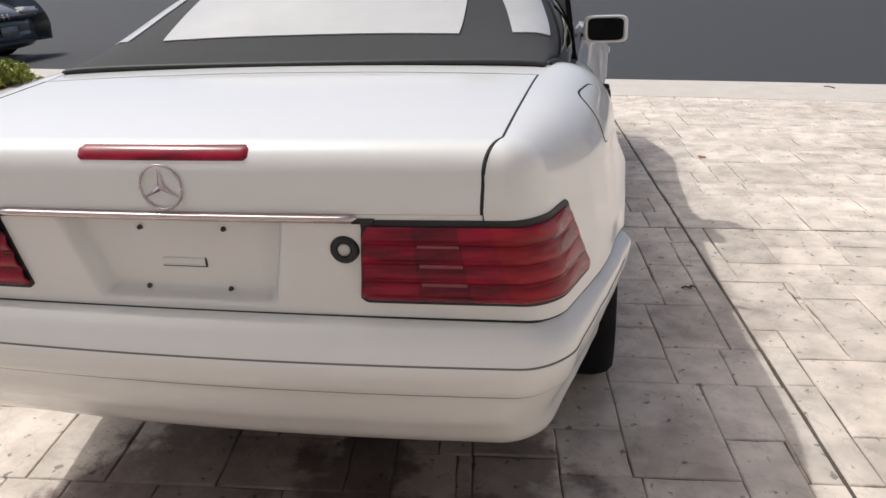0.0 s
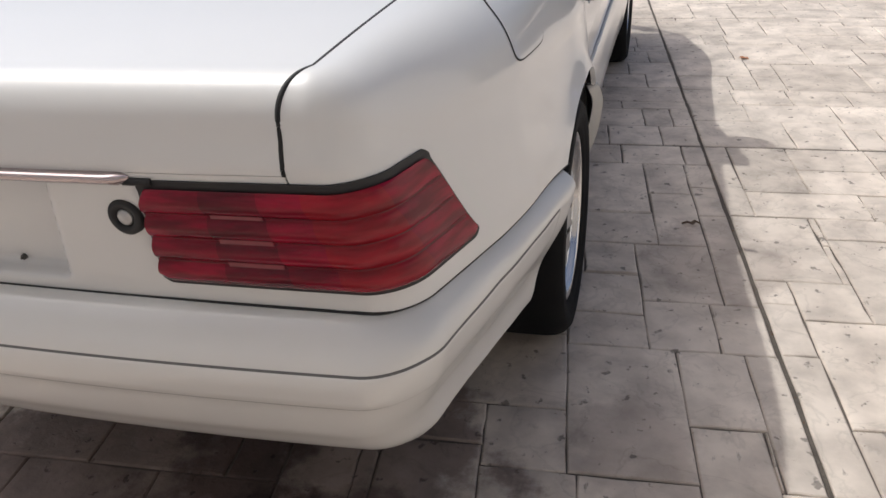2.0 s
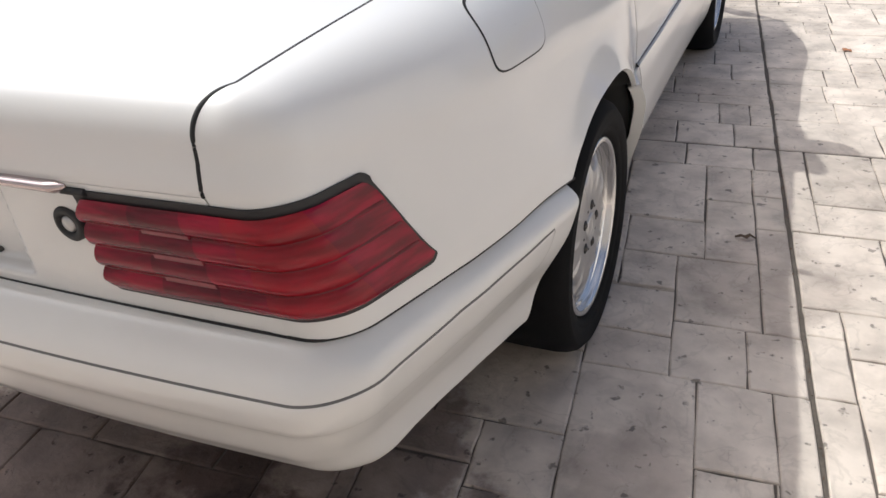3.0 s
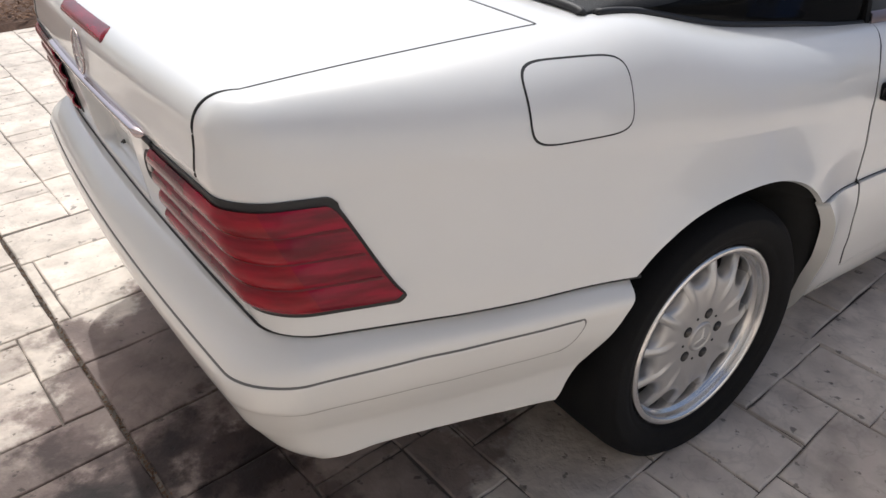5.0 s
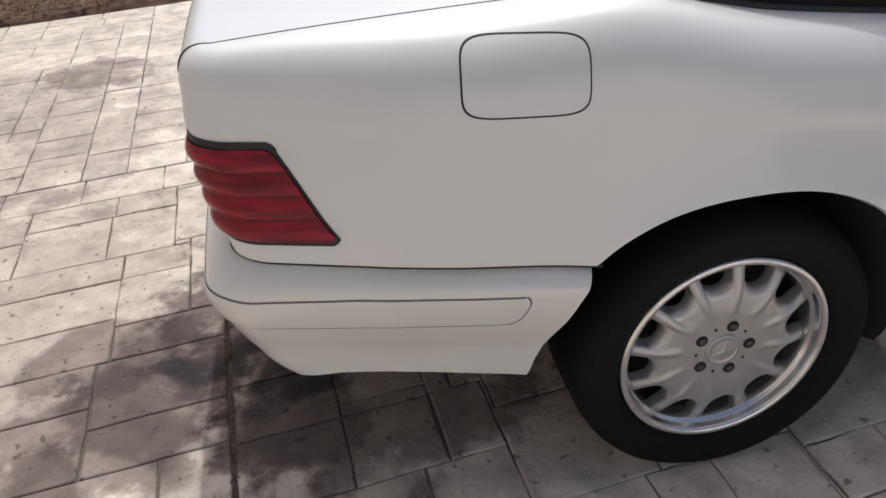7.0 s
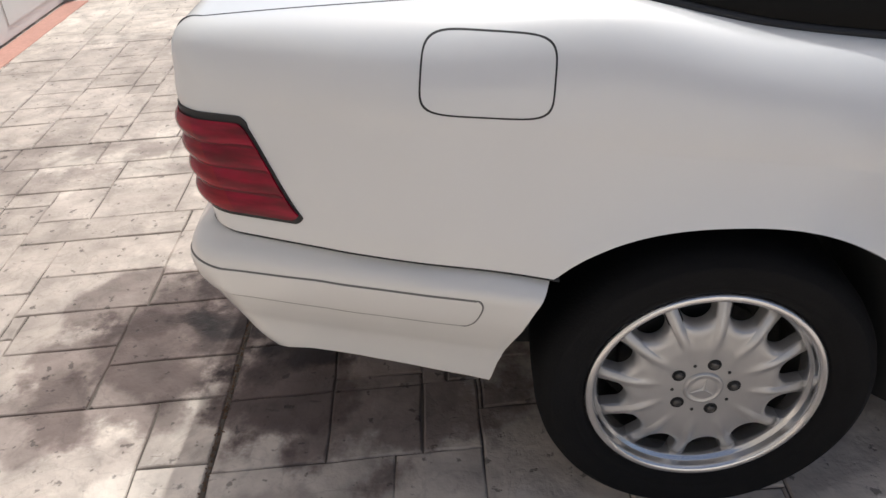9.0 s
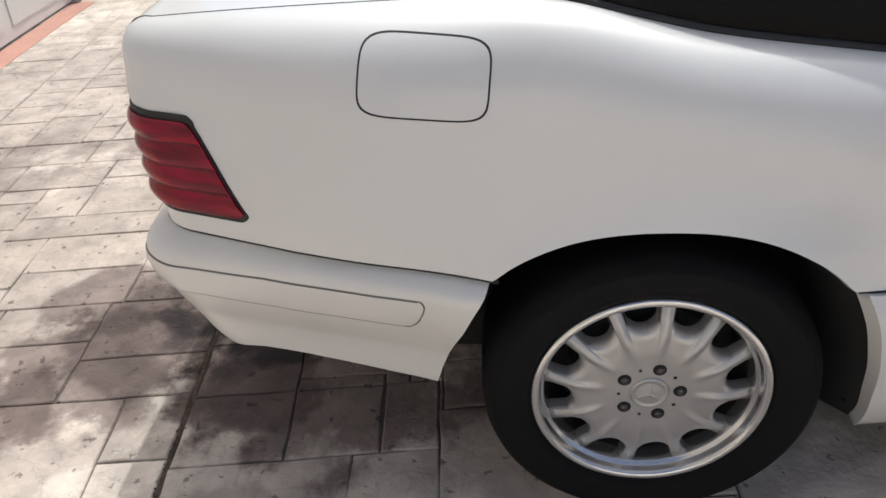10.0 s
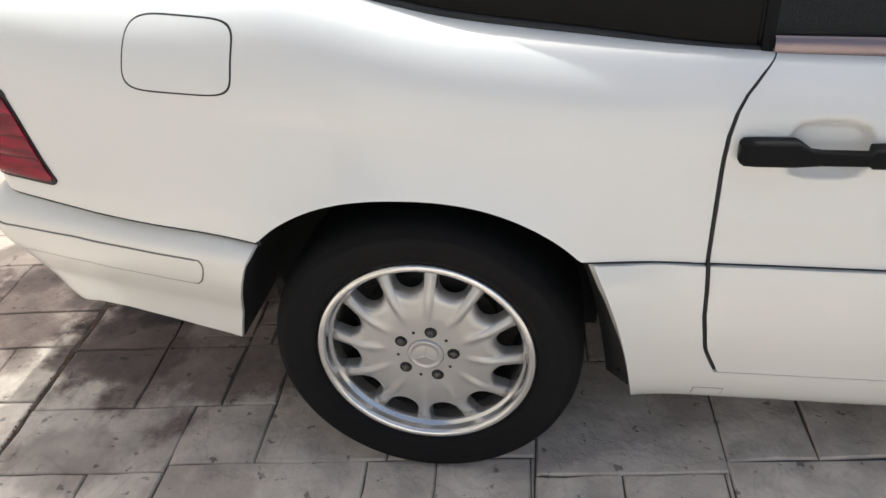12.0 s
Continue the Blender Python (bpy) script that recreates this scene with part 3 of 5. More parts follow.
# tonneau cover behind the soft top
cols = []
for i in range(81):
    f = -1 + 2 * i / 80
    c = []
    for j in range(20):
        y = LID_F + 0.006 + (0.885 - LID_F) * j / 19
        x = f * (float(edge_x(y)) - 0.0005)
        c.append((x, y + 0.012 * (1 - f * f), float(edge_z(min(y, 0.90))) + 0.012 * (1 - f * f) - (0.001 if abs(f) > 0.99 else 0)))
    cols.append(c)
panel("tonneau_cover", np.array(cols), PAINT, car, "white tonneau cover panel")

# shut lines of the lid
pts = [Vector(LIDG[0, j]) + Vector((-0.003, 0.0025 * (1 - min(max((j - 13) / 16, 0), 1)), -0.003 * min(max((j - 13) / 16, 0), 1))) for j in range(LIDG.shape[1])]
tube("shut_line", pts, 0.0042, SEAM, lid, sides=6)
tube("shut_line", [(-p[0], p[1], p[2]) for p in pts], 0.0042, SEAM, lid, sides=6)
tube("shut_line", [(p[0], p[1] + 0.003, p[2] - 0.003) for p in LIDG[:, -1]], 0.0035, SEAM, lid, sides=6)


def rounded_bar(name, xs, z_lo, z_hi, out, mat, parent, label=""):
    """A low bar lying on the tail from x to x, with rounded ends."""
    g = []
    n = 48
    for i in range(n + 1):
        x = xs[0] + (xs[1] - xs[0]) * i / n
        end = min(x - xs[0], xs[1] - x)
        rr = 0.010
        sq = 1.0 if end > rr else math.sqrt(max(0.0, 1 - (1 - end / rr) ** 2))
        c = []
        for j in range(17):
            f = -math.cos(math.pi * j / 16)
            z = (z_lo + z_hi) / 2 + f * (z_hi - z_lo) / 2 * (0.55 + 0.45 * sq)
            p = surf_tail(x, z)
            c.append((p.x, p.y - out * (1 - abs(f) ** 2.6) ** 0.6 * max(sq, 0.15), p.z))
        g.append(c)
    return panel(name, np.array(g), mat, parent, label, lip=0.006)


def surf_tail(x, z):
    """The tail's surface, the lid's rounded upper edge included."""
    if z <= 0.885:
        return skin(u_rear(x), z)
    w = skin(u_rear(x), 0.885)
    ez = float(edge_z(w.y + 0.065)) + 0.008 * (1 - (x / 0.634) ** 2)
    a = math.asin(min((z - 0.885) / (ez - 0.885), 1.0))
    return Vector((w.x, w.y + 0.065 * (1 - math.cos(a) ** 0.76), z))


brake = rounded_bar("brake_lamp", (-0.183, 0.186), 0.916, 0.941, 0.004, LENS, lid, "long red third brake lamp")
chrome = rounded_bar("chrome_strip", (-0.392, 0.392), 0.799, 0.8185, 0.016, CHROME, lid, "polished chrome strip along the lid's lower edge")
for s in (1, -1):                                # black seal between the strip and the lamp
    pts = [skin(s * u_rear(x), 0.8035) + Vector((0, -0.002, 0)) for x in np.linspace(0.380, 0.425, 10)]
    tube("strip_seal", pts, 0.0058, SEAM, tail, "black rubber seal beside the lamp", sides=8)
# ring with three points
cy = surf_tail(0, 0.872).y - 0.004
ring = [(0.0 + 0.0425 * math.cos(a), cy + (0.0425 * math.sin(a)) * 0.04, 0.867 + 0.0425 * math.sin(a)) for a in np.linspace(0, 2 * math.pi, 40, endpoint=False)]
emblem = tube("emblem", ring, 0.0024, CHROME, lid, "chrome ring emblem with three points", closed=True)
bm = bmesh.new()
for k in range(3):
    a = math.pi / 2 + k * 2 * math.pi / 3
    d = Vector((math.cos(a), 0, math.sin(a)))
    s = Vector((-math.sin(a), 0, math.cos(a)))
    o = Vector((0.0, cy, 0.867))
    top = bm.verts.new(o + Vector((0, -0.005, 0)))
    tip = bm.verts.new(o + 0.0415 * d)
    p = bm.verts.new(o + 0.0066 * (d * 0.5 + s * 0.87))
    q = bm.verts.new(o + 0.0066 * (d * 0.5 - s * 0.87))
    bm.faces.new((top, p, tip))
    bm.faces.new((top, tip, q))
part("emblem_points", bm, CHROME, emblem, smooth=False)

# lid lock
ly = skin(u_rear(0.343), 0.744).y
lock = lathe("lid_lock", [(0.0, -0.004), (0.014, -0.004), (0.015, -0.003), (0.016, -0.0075), (0.024, -0.0075), (0.0275, -0.005), (0.0285, 0.004)], TRIM, tail, "black round lid lock", 36, 'z')
lock.matrix_local = Matrix.Translation((0.343, ly, 0.744)) @ Matrix.Rotation(-math.pi / 2, 4, 'X')
core = lathe("lock_core", [(0.0, -0.0075), (0.010, -0.0072), (0.0125, -0.005), (0.013, 0.0)], ALLOY, lock, "grey metal lock core", 24, 'z')


# tail lamps: a black seal and a lens of ribbed bands
def lamp_u(z, f, grow=0.0):
    """Plan length at a fraction f of the lamp's width, by height."""
    q = (z - 0.633) / (0.794 - 0.633)
    q = min(max(q, -0.1), 1.1)
    u0 = u_rear(0.371 + 0.030 * q) - grow
    y1 = 0.404 + (0.322 - 0.404) * q ** 0.92 if q > 0 else 0.404
    u1 = u_side(y1, z) + grow
    return u0 + (u1 - u0) * f


def lamp_grid(f0, f1, n, z0, z1, rows, out, grow=0.0, ribs=0, round_end=True):
    g = []
    for i in range(n + 1):
        f = f0 + (f1 - f0) * i / n
        c = []
        for j in range(rows + 1):
            q = j / rows
            zz = z0 + (z1 - z0) * q
            zc = min(max(zz, 0.633), 0.794)
            u = lamp_u(zc, f, grow)
            # corners drawn in a little
            e = min(f, 1 - f) * 0.55
            k = max(0.0, 1 - e / 0.016) ** 2 * 0.010 if round_end else 0
            zz2 = zz + k * (1 if q < 0.5 else -1) * abs(2 * q - 1) ** 3
            p = skin(u, zz2)
            o = out
            if ribs:
                s = (q * ribs) % 1.0
                o += 0.0100 * (1 - 0.85 * min(max((f - 0.66) / 0.30, 0.0), 1.0)) * math.sin(math.pi * min(max(s, 0.0), 1.0)) ** 0.75
            x, y = plan(u, RB)
            nx = 0.0 if y <= 0 else math.sin(min((abs(u) - (HALF - RB)) / RB, math.pi / 2))
            ny = -math.sqrt(1 - nx * nx)
            c.append((p.x + o * nx, p.y + o * ny, p.z))
        g.append(c)
    return np.array(g)


for side in (1, -1):
    tr = (lambda P: P) if side == 1 else mirror
    fl = side == -1
    seal = panel("tail_lamp", tr(lamp_grid(0, 1, 90, 0.626, 0.806, 30, 0.003, 0.006)), TRIM, car, "ribbed red wrap-round tail lamp in a black seal", flip=fl, lip=0.01)
    body = ((0.0, 0.22, LENS, "red lens"), (0.22, 0.42, LENS_DARK, "dark red reversing lens"), (0.42, 0.57, LENS, "red lens"),
            (0.57, 0.79, LENS_AMBER, "orange-red turn lens"), (0.79, 1.0, LENS, "red side lens"))
    for k in (1, 2, 3):
        zk = 0.633 + 0.165 * k / 4
        panel("lens_groove", tr(lamp_grid(0.004, 0.99, 80, zk - 0.0024, zk + 0.0024, 6, 0.0074, 0.0, round_end=False)), LENS_GAP, seal, "dark groove between the lens ribs", flip=fl, lip=0.002)
    for zk in (0.6735, 0.7140, 0.7560):
        panel("reflector_bar", tr(lamp_grid(0.235, 0.41, 20, zk - 0.0042, zk + 0.0042, 6, 0.0098, 0.0, round_end=False)), LENS_BAR, seal, "grey reflector bar in the reversing lens", flip=fl, lip=0.002)
    for a, b, mt, lab in body:
        panel("lens", tr(lamp_grid(a, b, max(6, int((b - a) * 90)), 0.633, 0.794, 64, 0.006, 0.0, ribs=4, round_end=True)), mt, seal, lab, flip=fl, lip=0.004)


# fuel flap on the right flank
def flank_point(y, f, out=0.0):
    """A place on the flank at y; f runs 0 to 1 over the shoulder from the wall's top to the deck line."""
    u = u_side(y, 0.62)
    zw = float(wall_z(skin(u, 0.62).y))
    w = skin(u, zw)
    ey = w.y + 0.012
    ex, ez = float(edge_x(ey)), float(edge_z(ey))
    a = math.pi / 2 * f
    g = 1 - math.cos(a) ** float(roll(w.y))
    n = Vector((math.cos(a) * (ez - zw), 0, math.sin(a) * (w.x - ex))).normalized()
    return Vector((w.x + (ex - w.x) * g, w.y + (ey - w.y) * g, zw + (ez - zw) * math.sin(a))) + out * n


def shoulder_f(y, z):
    u = u_side(y, 0.62)
    zw = float(wall_z(skin(u, 0.62).y))
    ez = float(edge_z(y + 0.012))
    return math.asin(min(max((z - zw) / (ez - zw), 0), 1)) / (math.pi / 2)


def flap_grid(grow, out, n=18, m=96):
    """A rounded rectangle laid on the shoulder, as rings round its middle."""
    yc, zc, hy, hz = 0.735, 0.886, 0.0975 + grow, 0.0565 + grow
    g = []
    for i in range(n + 1):
        c = []
        for j in range(m + 1):
            a = 2 * math.pi * j / m
            k = (abs(math.cos(a)) ** 5.2 + abs(math.sin(a)) ** 5.2) ** (-1 / 5.2) * max(i, 0.05) / n
            y, z = yc + hy * k * math.cos(a) + 0.05 * hz * k * math.sin(a), zc + hz * k * math.sin(a) - 0.040 * hy * k * math.cos(a)
            c.append(tuple(flank_point(y - 0.008, shoulder_f(y, z), out)))
        g.append(c)
    return np.array(g)


panel("flap_gap", flap_grid(0.0020, 0.0005), SEAM, quarter, "dark gap round the fuel flap", lip=0.0)
panel("fuel_flap", flap_grid(-0.0010, 0.0014), PAINT, quarter, "white fuel flap with rounded corners", lip=0.0)

# seam over the bumper
for s in (1, -1):
    pts = []
    for i in range(120):
        u = s * (i / 119) * u_side(HUB_Y - arch_half(0.58) - 0.003, 0.6)
        y = skin(u, 0.6).y
        p = skin(u, seam_z(y) - 0.0015)
        x, yy = plan(u, RB)
        pts.append((p.x * (0.9985 if yy <= 0 else 0.9965), p.y + (-0.0005 if yy <= 0 else 0.004 * min(1.0, yy / 0.03) * max(0.0, 1 - yy / 0.1)), p.z))
    tube("bumper_seam", pts, 0.0034, SEAM, bumper, sides=6)

# doors, front wings, bonnet, nose
clad_out = smooth_curve([0.165, 0.190, 0.22, 0.265, 0.32, 0.40, 0.47, 0.52, 0.545, 0.56], [-0.062, -0.040, -0.022, -0.004, 0.008, 0.018, 0.018, 0.012, 0.004, 0.0])
for side in (1, -1):
    tr = (lambda P: P) if side == 1 else mirror
    fl = side == -1
    door = panel("door", tr(Pd), PAINT, car, "white door with black grip", flip=fl)
    panel("front_wing", tr(Pf), PAINT, car, "white front wing", flip=fl)
    # lower cladding: sill in front of the rear arch, lower door, wing
    def clad(ya, yb, n, line, lo):
        g = []
        for i in range(n + 1):
            c = []
            for j in range(25):
                f = j / 24
                z = lo + (seam_z(1.6) - 0.004 - lo) * f
                a = ya(z) if callable(ya) else ya
                b = yb(z) if callable(yb) else yb
                y = a + (b - a) * i / n
                z = lo + (seam_z(y) - 0.0025 - lo) * f
                w = float(body_width(y)) + float(clad_out(z)) + 0.010 * math.exp(-((y - 1.45) / 0.07) ** 2) + 0.8 * flare(y, z, HUB_Y) * min(max((z - 0.30) / 0.2, 0.0), 1.0)
                c.append((w, y, z))
            g.append(c)
        return np.array(g)

    front_curve = smooth_curve([0.16, 0.255, 0.376, 0.474, 0.545, 0.56], [0.412, 0.397, 0.371, 0.339, 0.303, 0.294])
    front_edge = lambda z: HUB_Y + float(front_curve(z))
    sill = panel("sill_cladding", tr(clad(front_edge, lambda z: door_line(z) - 0.004, 16, None, 0.185)), CLAD, car, "white sill cladding ahead of the rear wheel", flip=fl, lip=0.030)
    panel("door_cladding", tr(clad(lambda z: door_line(z) + 0.004, 2.93, 50, None, 0.288)), CLAD, door, "white lower door cladding", flip=fl)
    panel("wing_cladding", tr(clad(2.936, lambda z: HUB_Y + WHEELBASE - arch_half(z) - 0.01, 20, None, 0.21)), CLAD, car, "white cladding behind the front wheel", flip=fl)
    # sill under the door
    g = []
    for i in range(61):
        y = 1.60 + 1.64 * i / 60
        w = float(body_width(y))
        g.append([(w + float(clad_out(b)), y, b) for b in np.linspace(0.2855, 0.182, 12)] + [(w - 0.10, y, 0.178), (w - 0.2, y, 0.178)])
    rocker = panel("rocker", tr(np.array(g)), CLAD, car, "white rocker under the door", flip=not fl)
    if side == 1:
        def cover(grow, out):
            return np.array([[(float(body_width(y)) + float(clad_out(z)) + out, y, z) for z in np.linspace(0.203 - grow, 0.228 + grow, 8)] for y in np.linspace(1.646 - grow, 1.700 + grow, 8)])

        groove = panel("jack_groove", cover(0.0014, 0.0006), GROOVE, rocker, "thin gap round the jack cover", lip=0.001)
        panel("jack_cover", cover(0.0, 0.0014), CLAD, rocker, "small square jack point cover", lip=0.001)
    # shut line of the door
    pts = []
    for i in range(46):
        z = 0.295 + (0.845 - 0.295) * i / 45
        y = door_line(z)
        if z < seam_z(y):
            x = float(body_width(y)) + float(clad_out(z)) - 0.002
        else:
            k = shoulder_f(y, z)
            x = (flank_point(y, k).x if k > 0 else skin(u_side(y, z), z).x) - 0.003 + 0.003 * min(max((z - 0.78) / 0.05, 0.0), 1.0)
        pts.append((side * x, y, z))
    for k in np.linspace(shoulder_f(door_line(0.845), 0.845), 1.0, 14)[1:]:      # over the shoulder to the belt
        p = flank_point(door_line(0.845), float(k))
        p = flank_point(door_line(p.z), float(k))
        pts.append((side * p.x, door_line(p.z), p.z))
    tube("shut_line", pts, 0.0030, SEAM, door, sides=6)
    # line between cladding and wall
    pts = [(side * (skin(u_side(y, 0.55), seam_z(y)).x - 0.001), y, seam_z(y) - 0.002) for y in np.linspace(1.42, 2.93, 60)]
    tube("cladding_seam", pts, 0.0015, SEAM, door, sides=6)
    # handle: black grip with a thicker pull end
    g = []
    for y, lo, hi, a, b in ((1.6365, 0.731, 0.752, 0.002, 0.012), (1.638, 0.725, 0.758, -0.006, 0.022), (1.643, 0.7215, 0.7615, -0.010, 0.026), (1.660, 0.7205, 0.7625, -0.010, 0.027),
                            (1.720, 0.7205, 0.7625, -0.010, 0.027), (1.726, 0.7215, 0.7605, -0.004, 0.027), (1.742, 0.7235, 0.7505, 0.006, 0.026), (1.760, 0.7245, 0.7480, 0.006, 0.025),
                            (1.828, 0.7245, 0.7465, 0.004, 0.025), (1.834, 0.7195, 0.7535, -0.010, 0.026), (1.866, 0.7195, 0.7545, -0.010, 0.026), (1.872, 0.724, 0.750, -0.006, 0.020), (1.874, 0.732, 0.742, 0.0, 0.010)):
        c = []
        for k in range(25):
            w = 2 * math.pi * k / 24
            cx, cz = math.cos(w), math.sin(w)
            px, pz = math.copysign(abs(cx) ** 0.45, cx), math.copysign(abs(cz) ** 0.45, cz)
            c.append((side * (0.832 + (a + b) / 2 + px * (b - a) / 2), y + 0.012, (lo + hi) / 2 + pz * (hi - lo) / 2))
        g.append(c)
    panel("door_handle", np.array(g), RUBBER, door, "black plastic door grip", flip=side == -1, lip=0.0)
    # wheel housings
    for hy in (HUB_Y, HUB_Y + WHEELBASE):
        edge = []
        for z in np.linspace(0.262, 0.565, 12):
            y = hy - HUB_Y + float(bumper_end(z)) - 0.010
            edge.append((float(body_width(y)) + (float(bumper_out(z)) + 0.004 if hy < 2 else 0.0) - 0.016, y, z))
        for i in range(25):
            dy = -0.285 + 0.575 * i / 24
            y, z = hy + dy * 1.01, arch_z(dy) + 0.006
            edge.append((float(body_width(y)) + 0.010, y, z))
        for z in np.linspace(0.545, 0.19, 12):
            y = hy + float(front_curve(z)) + 0.010
            edge.append((float(body_width(y)) + float(clad_out(z)) - 0.014, y, z))
        g = []
        for xo, y, z in edge:                           # ahead of the wheel the liner comes close to the tyre
            k = 0.055 * min(max((y - hy - 0.20) / 0.12, 0.0), 1.0)
            g.append([(side * x, y - d * k, z) for x, d in ((xo, 0.0), (xo - 0.015, 0.35), (0.74, 1.0), (0.56, 1.0))])
        V, F = sheet(np.array(g))
        k = len(V)
        V.append((side * 0.56, hy, 0.295))
        F += [((i + 1) * 4 - 1, (i + 2) * 4 - 1, k) for i in range(-1, len(g) - 2)]
        mesh_object("wheel_housing", V, F, LINER, car, "black wheel housing liner")

# bonnet, windscreen base and nose
cols = []
for i in range(61):
    f = -1 + 2 * i / 60
    c = []
    for j in range(50):
        y = 2.80 + (4.27 - 2.80) * j / 49
        ze = float(edge_z(y + 0.012))
        c.append((f * (float(edge_x(y + 0.012)) - 0.003), y, ze + 0.035 * (1 - f * f) ))
    cols.append(c)
panel("bonnet", np.array(cols), PAINT, car, "white bonnet")
gridn = []
for i in range(81):
    f = -1 + 2 * i / 80
    c = []
    for j in range(21):
        q = j / 20
        z = 0.25 + (0.72 - 0.25) * q
        w = float(body_width(4.25)) + 0.012
        bulge = 0.33 * (1 - abs(f) ** 2.6) * (0.75 + 0.25 * math.sin(math.pi * min(1.0, 1.25 * (1 - q))))
        c.append((f * w * (1 - 0.14 * q ** 3), 4.245 + bulge, z + (0.055 * (1 - f * f) if q == 1 else 0.02 * q)))
    gridn.append(c)
panel("front_bumper", np.array(gridn), CLAD, car, "white front bumper and nose", flip=True)
gu = [[(sx * 0.80, y, 0.24) for sx in (-1, 1)] for y in (1.50, 3.25)]
V, F = sheet(np.array(gu))
mesh_object("underbody", V, F, LINER, car, "dark underbody")
for name, lo, hi, label in (("boot_floor", (-0.60, 0.40, 0.245), (0.60, 0.69, 0.56), "dark boot well"),
                            ("rear_floor", (-0.58, 0.70, 0.165), (0.58, 1.50, 0.60), "dark rear floor"),
                            ("cabin_floor", (-0.70, 1.51, 0.17), (0.70, 3.10, 0.50), "dark cabin floor"),
                            ("engine_tray", (-0.56, 3.11, 0.17), (0.56, 4.10, 0.55), "dark engine tray")):
    bm = bmesh.new()
    block(bm, lo, hi, 0.03)
    part(name, bm, LINER, car, label)

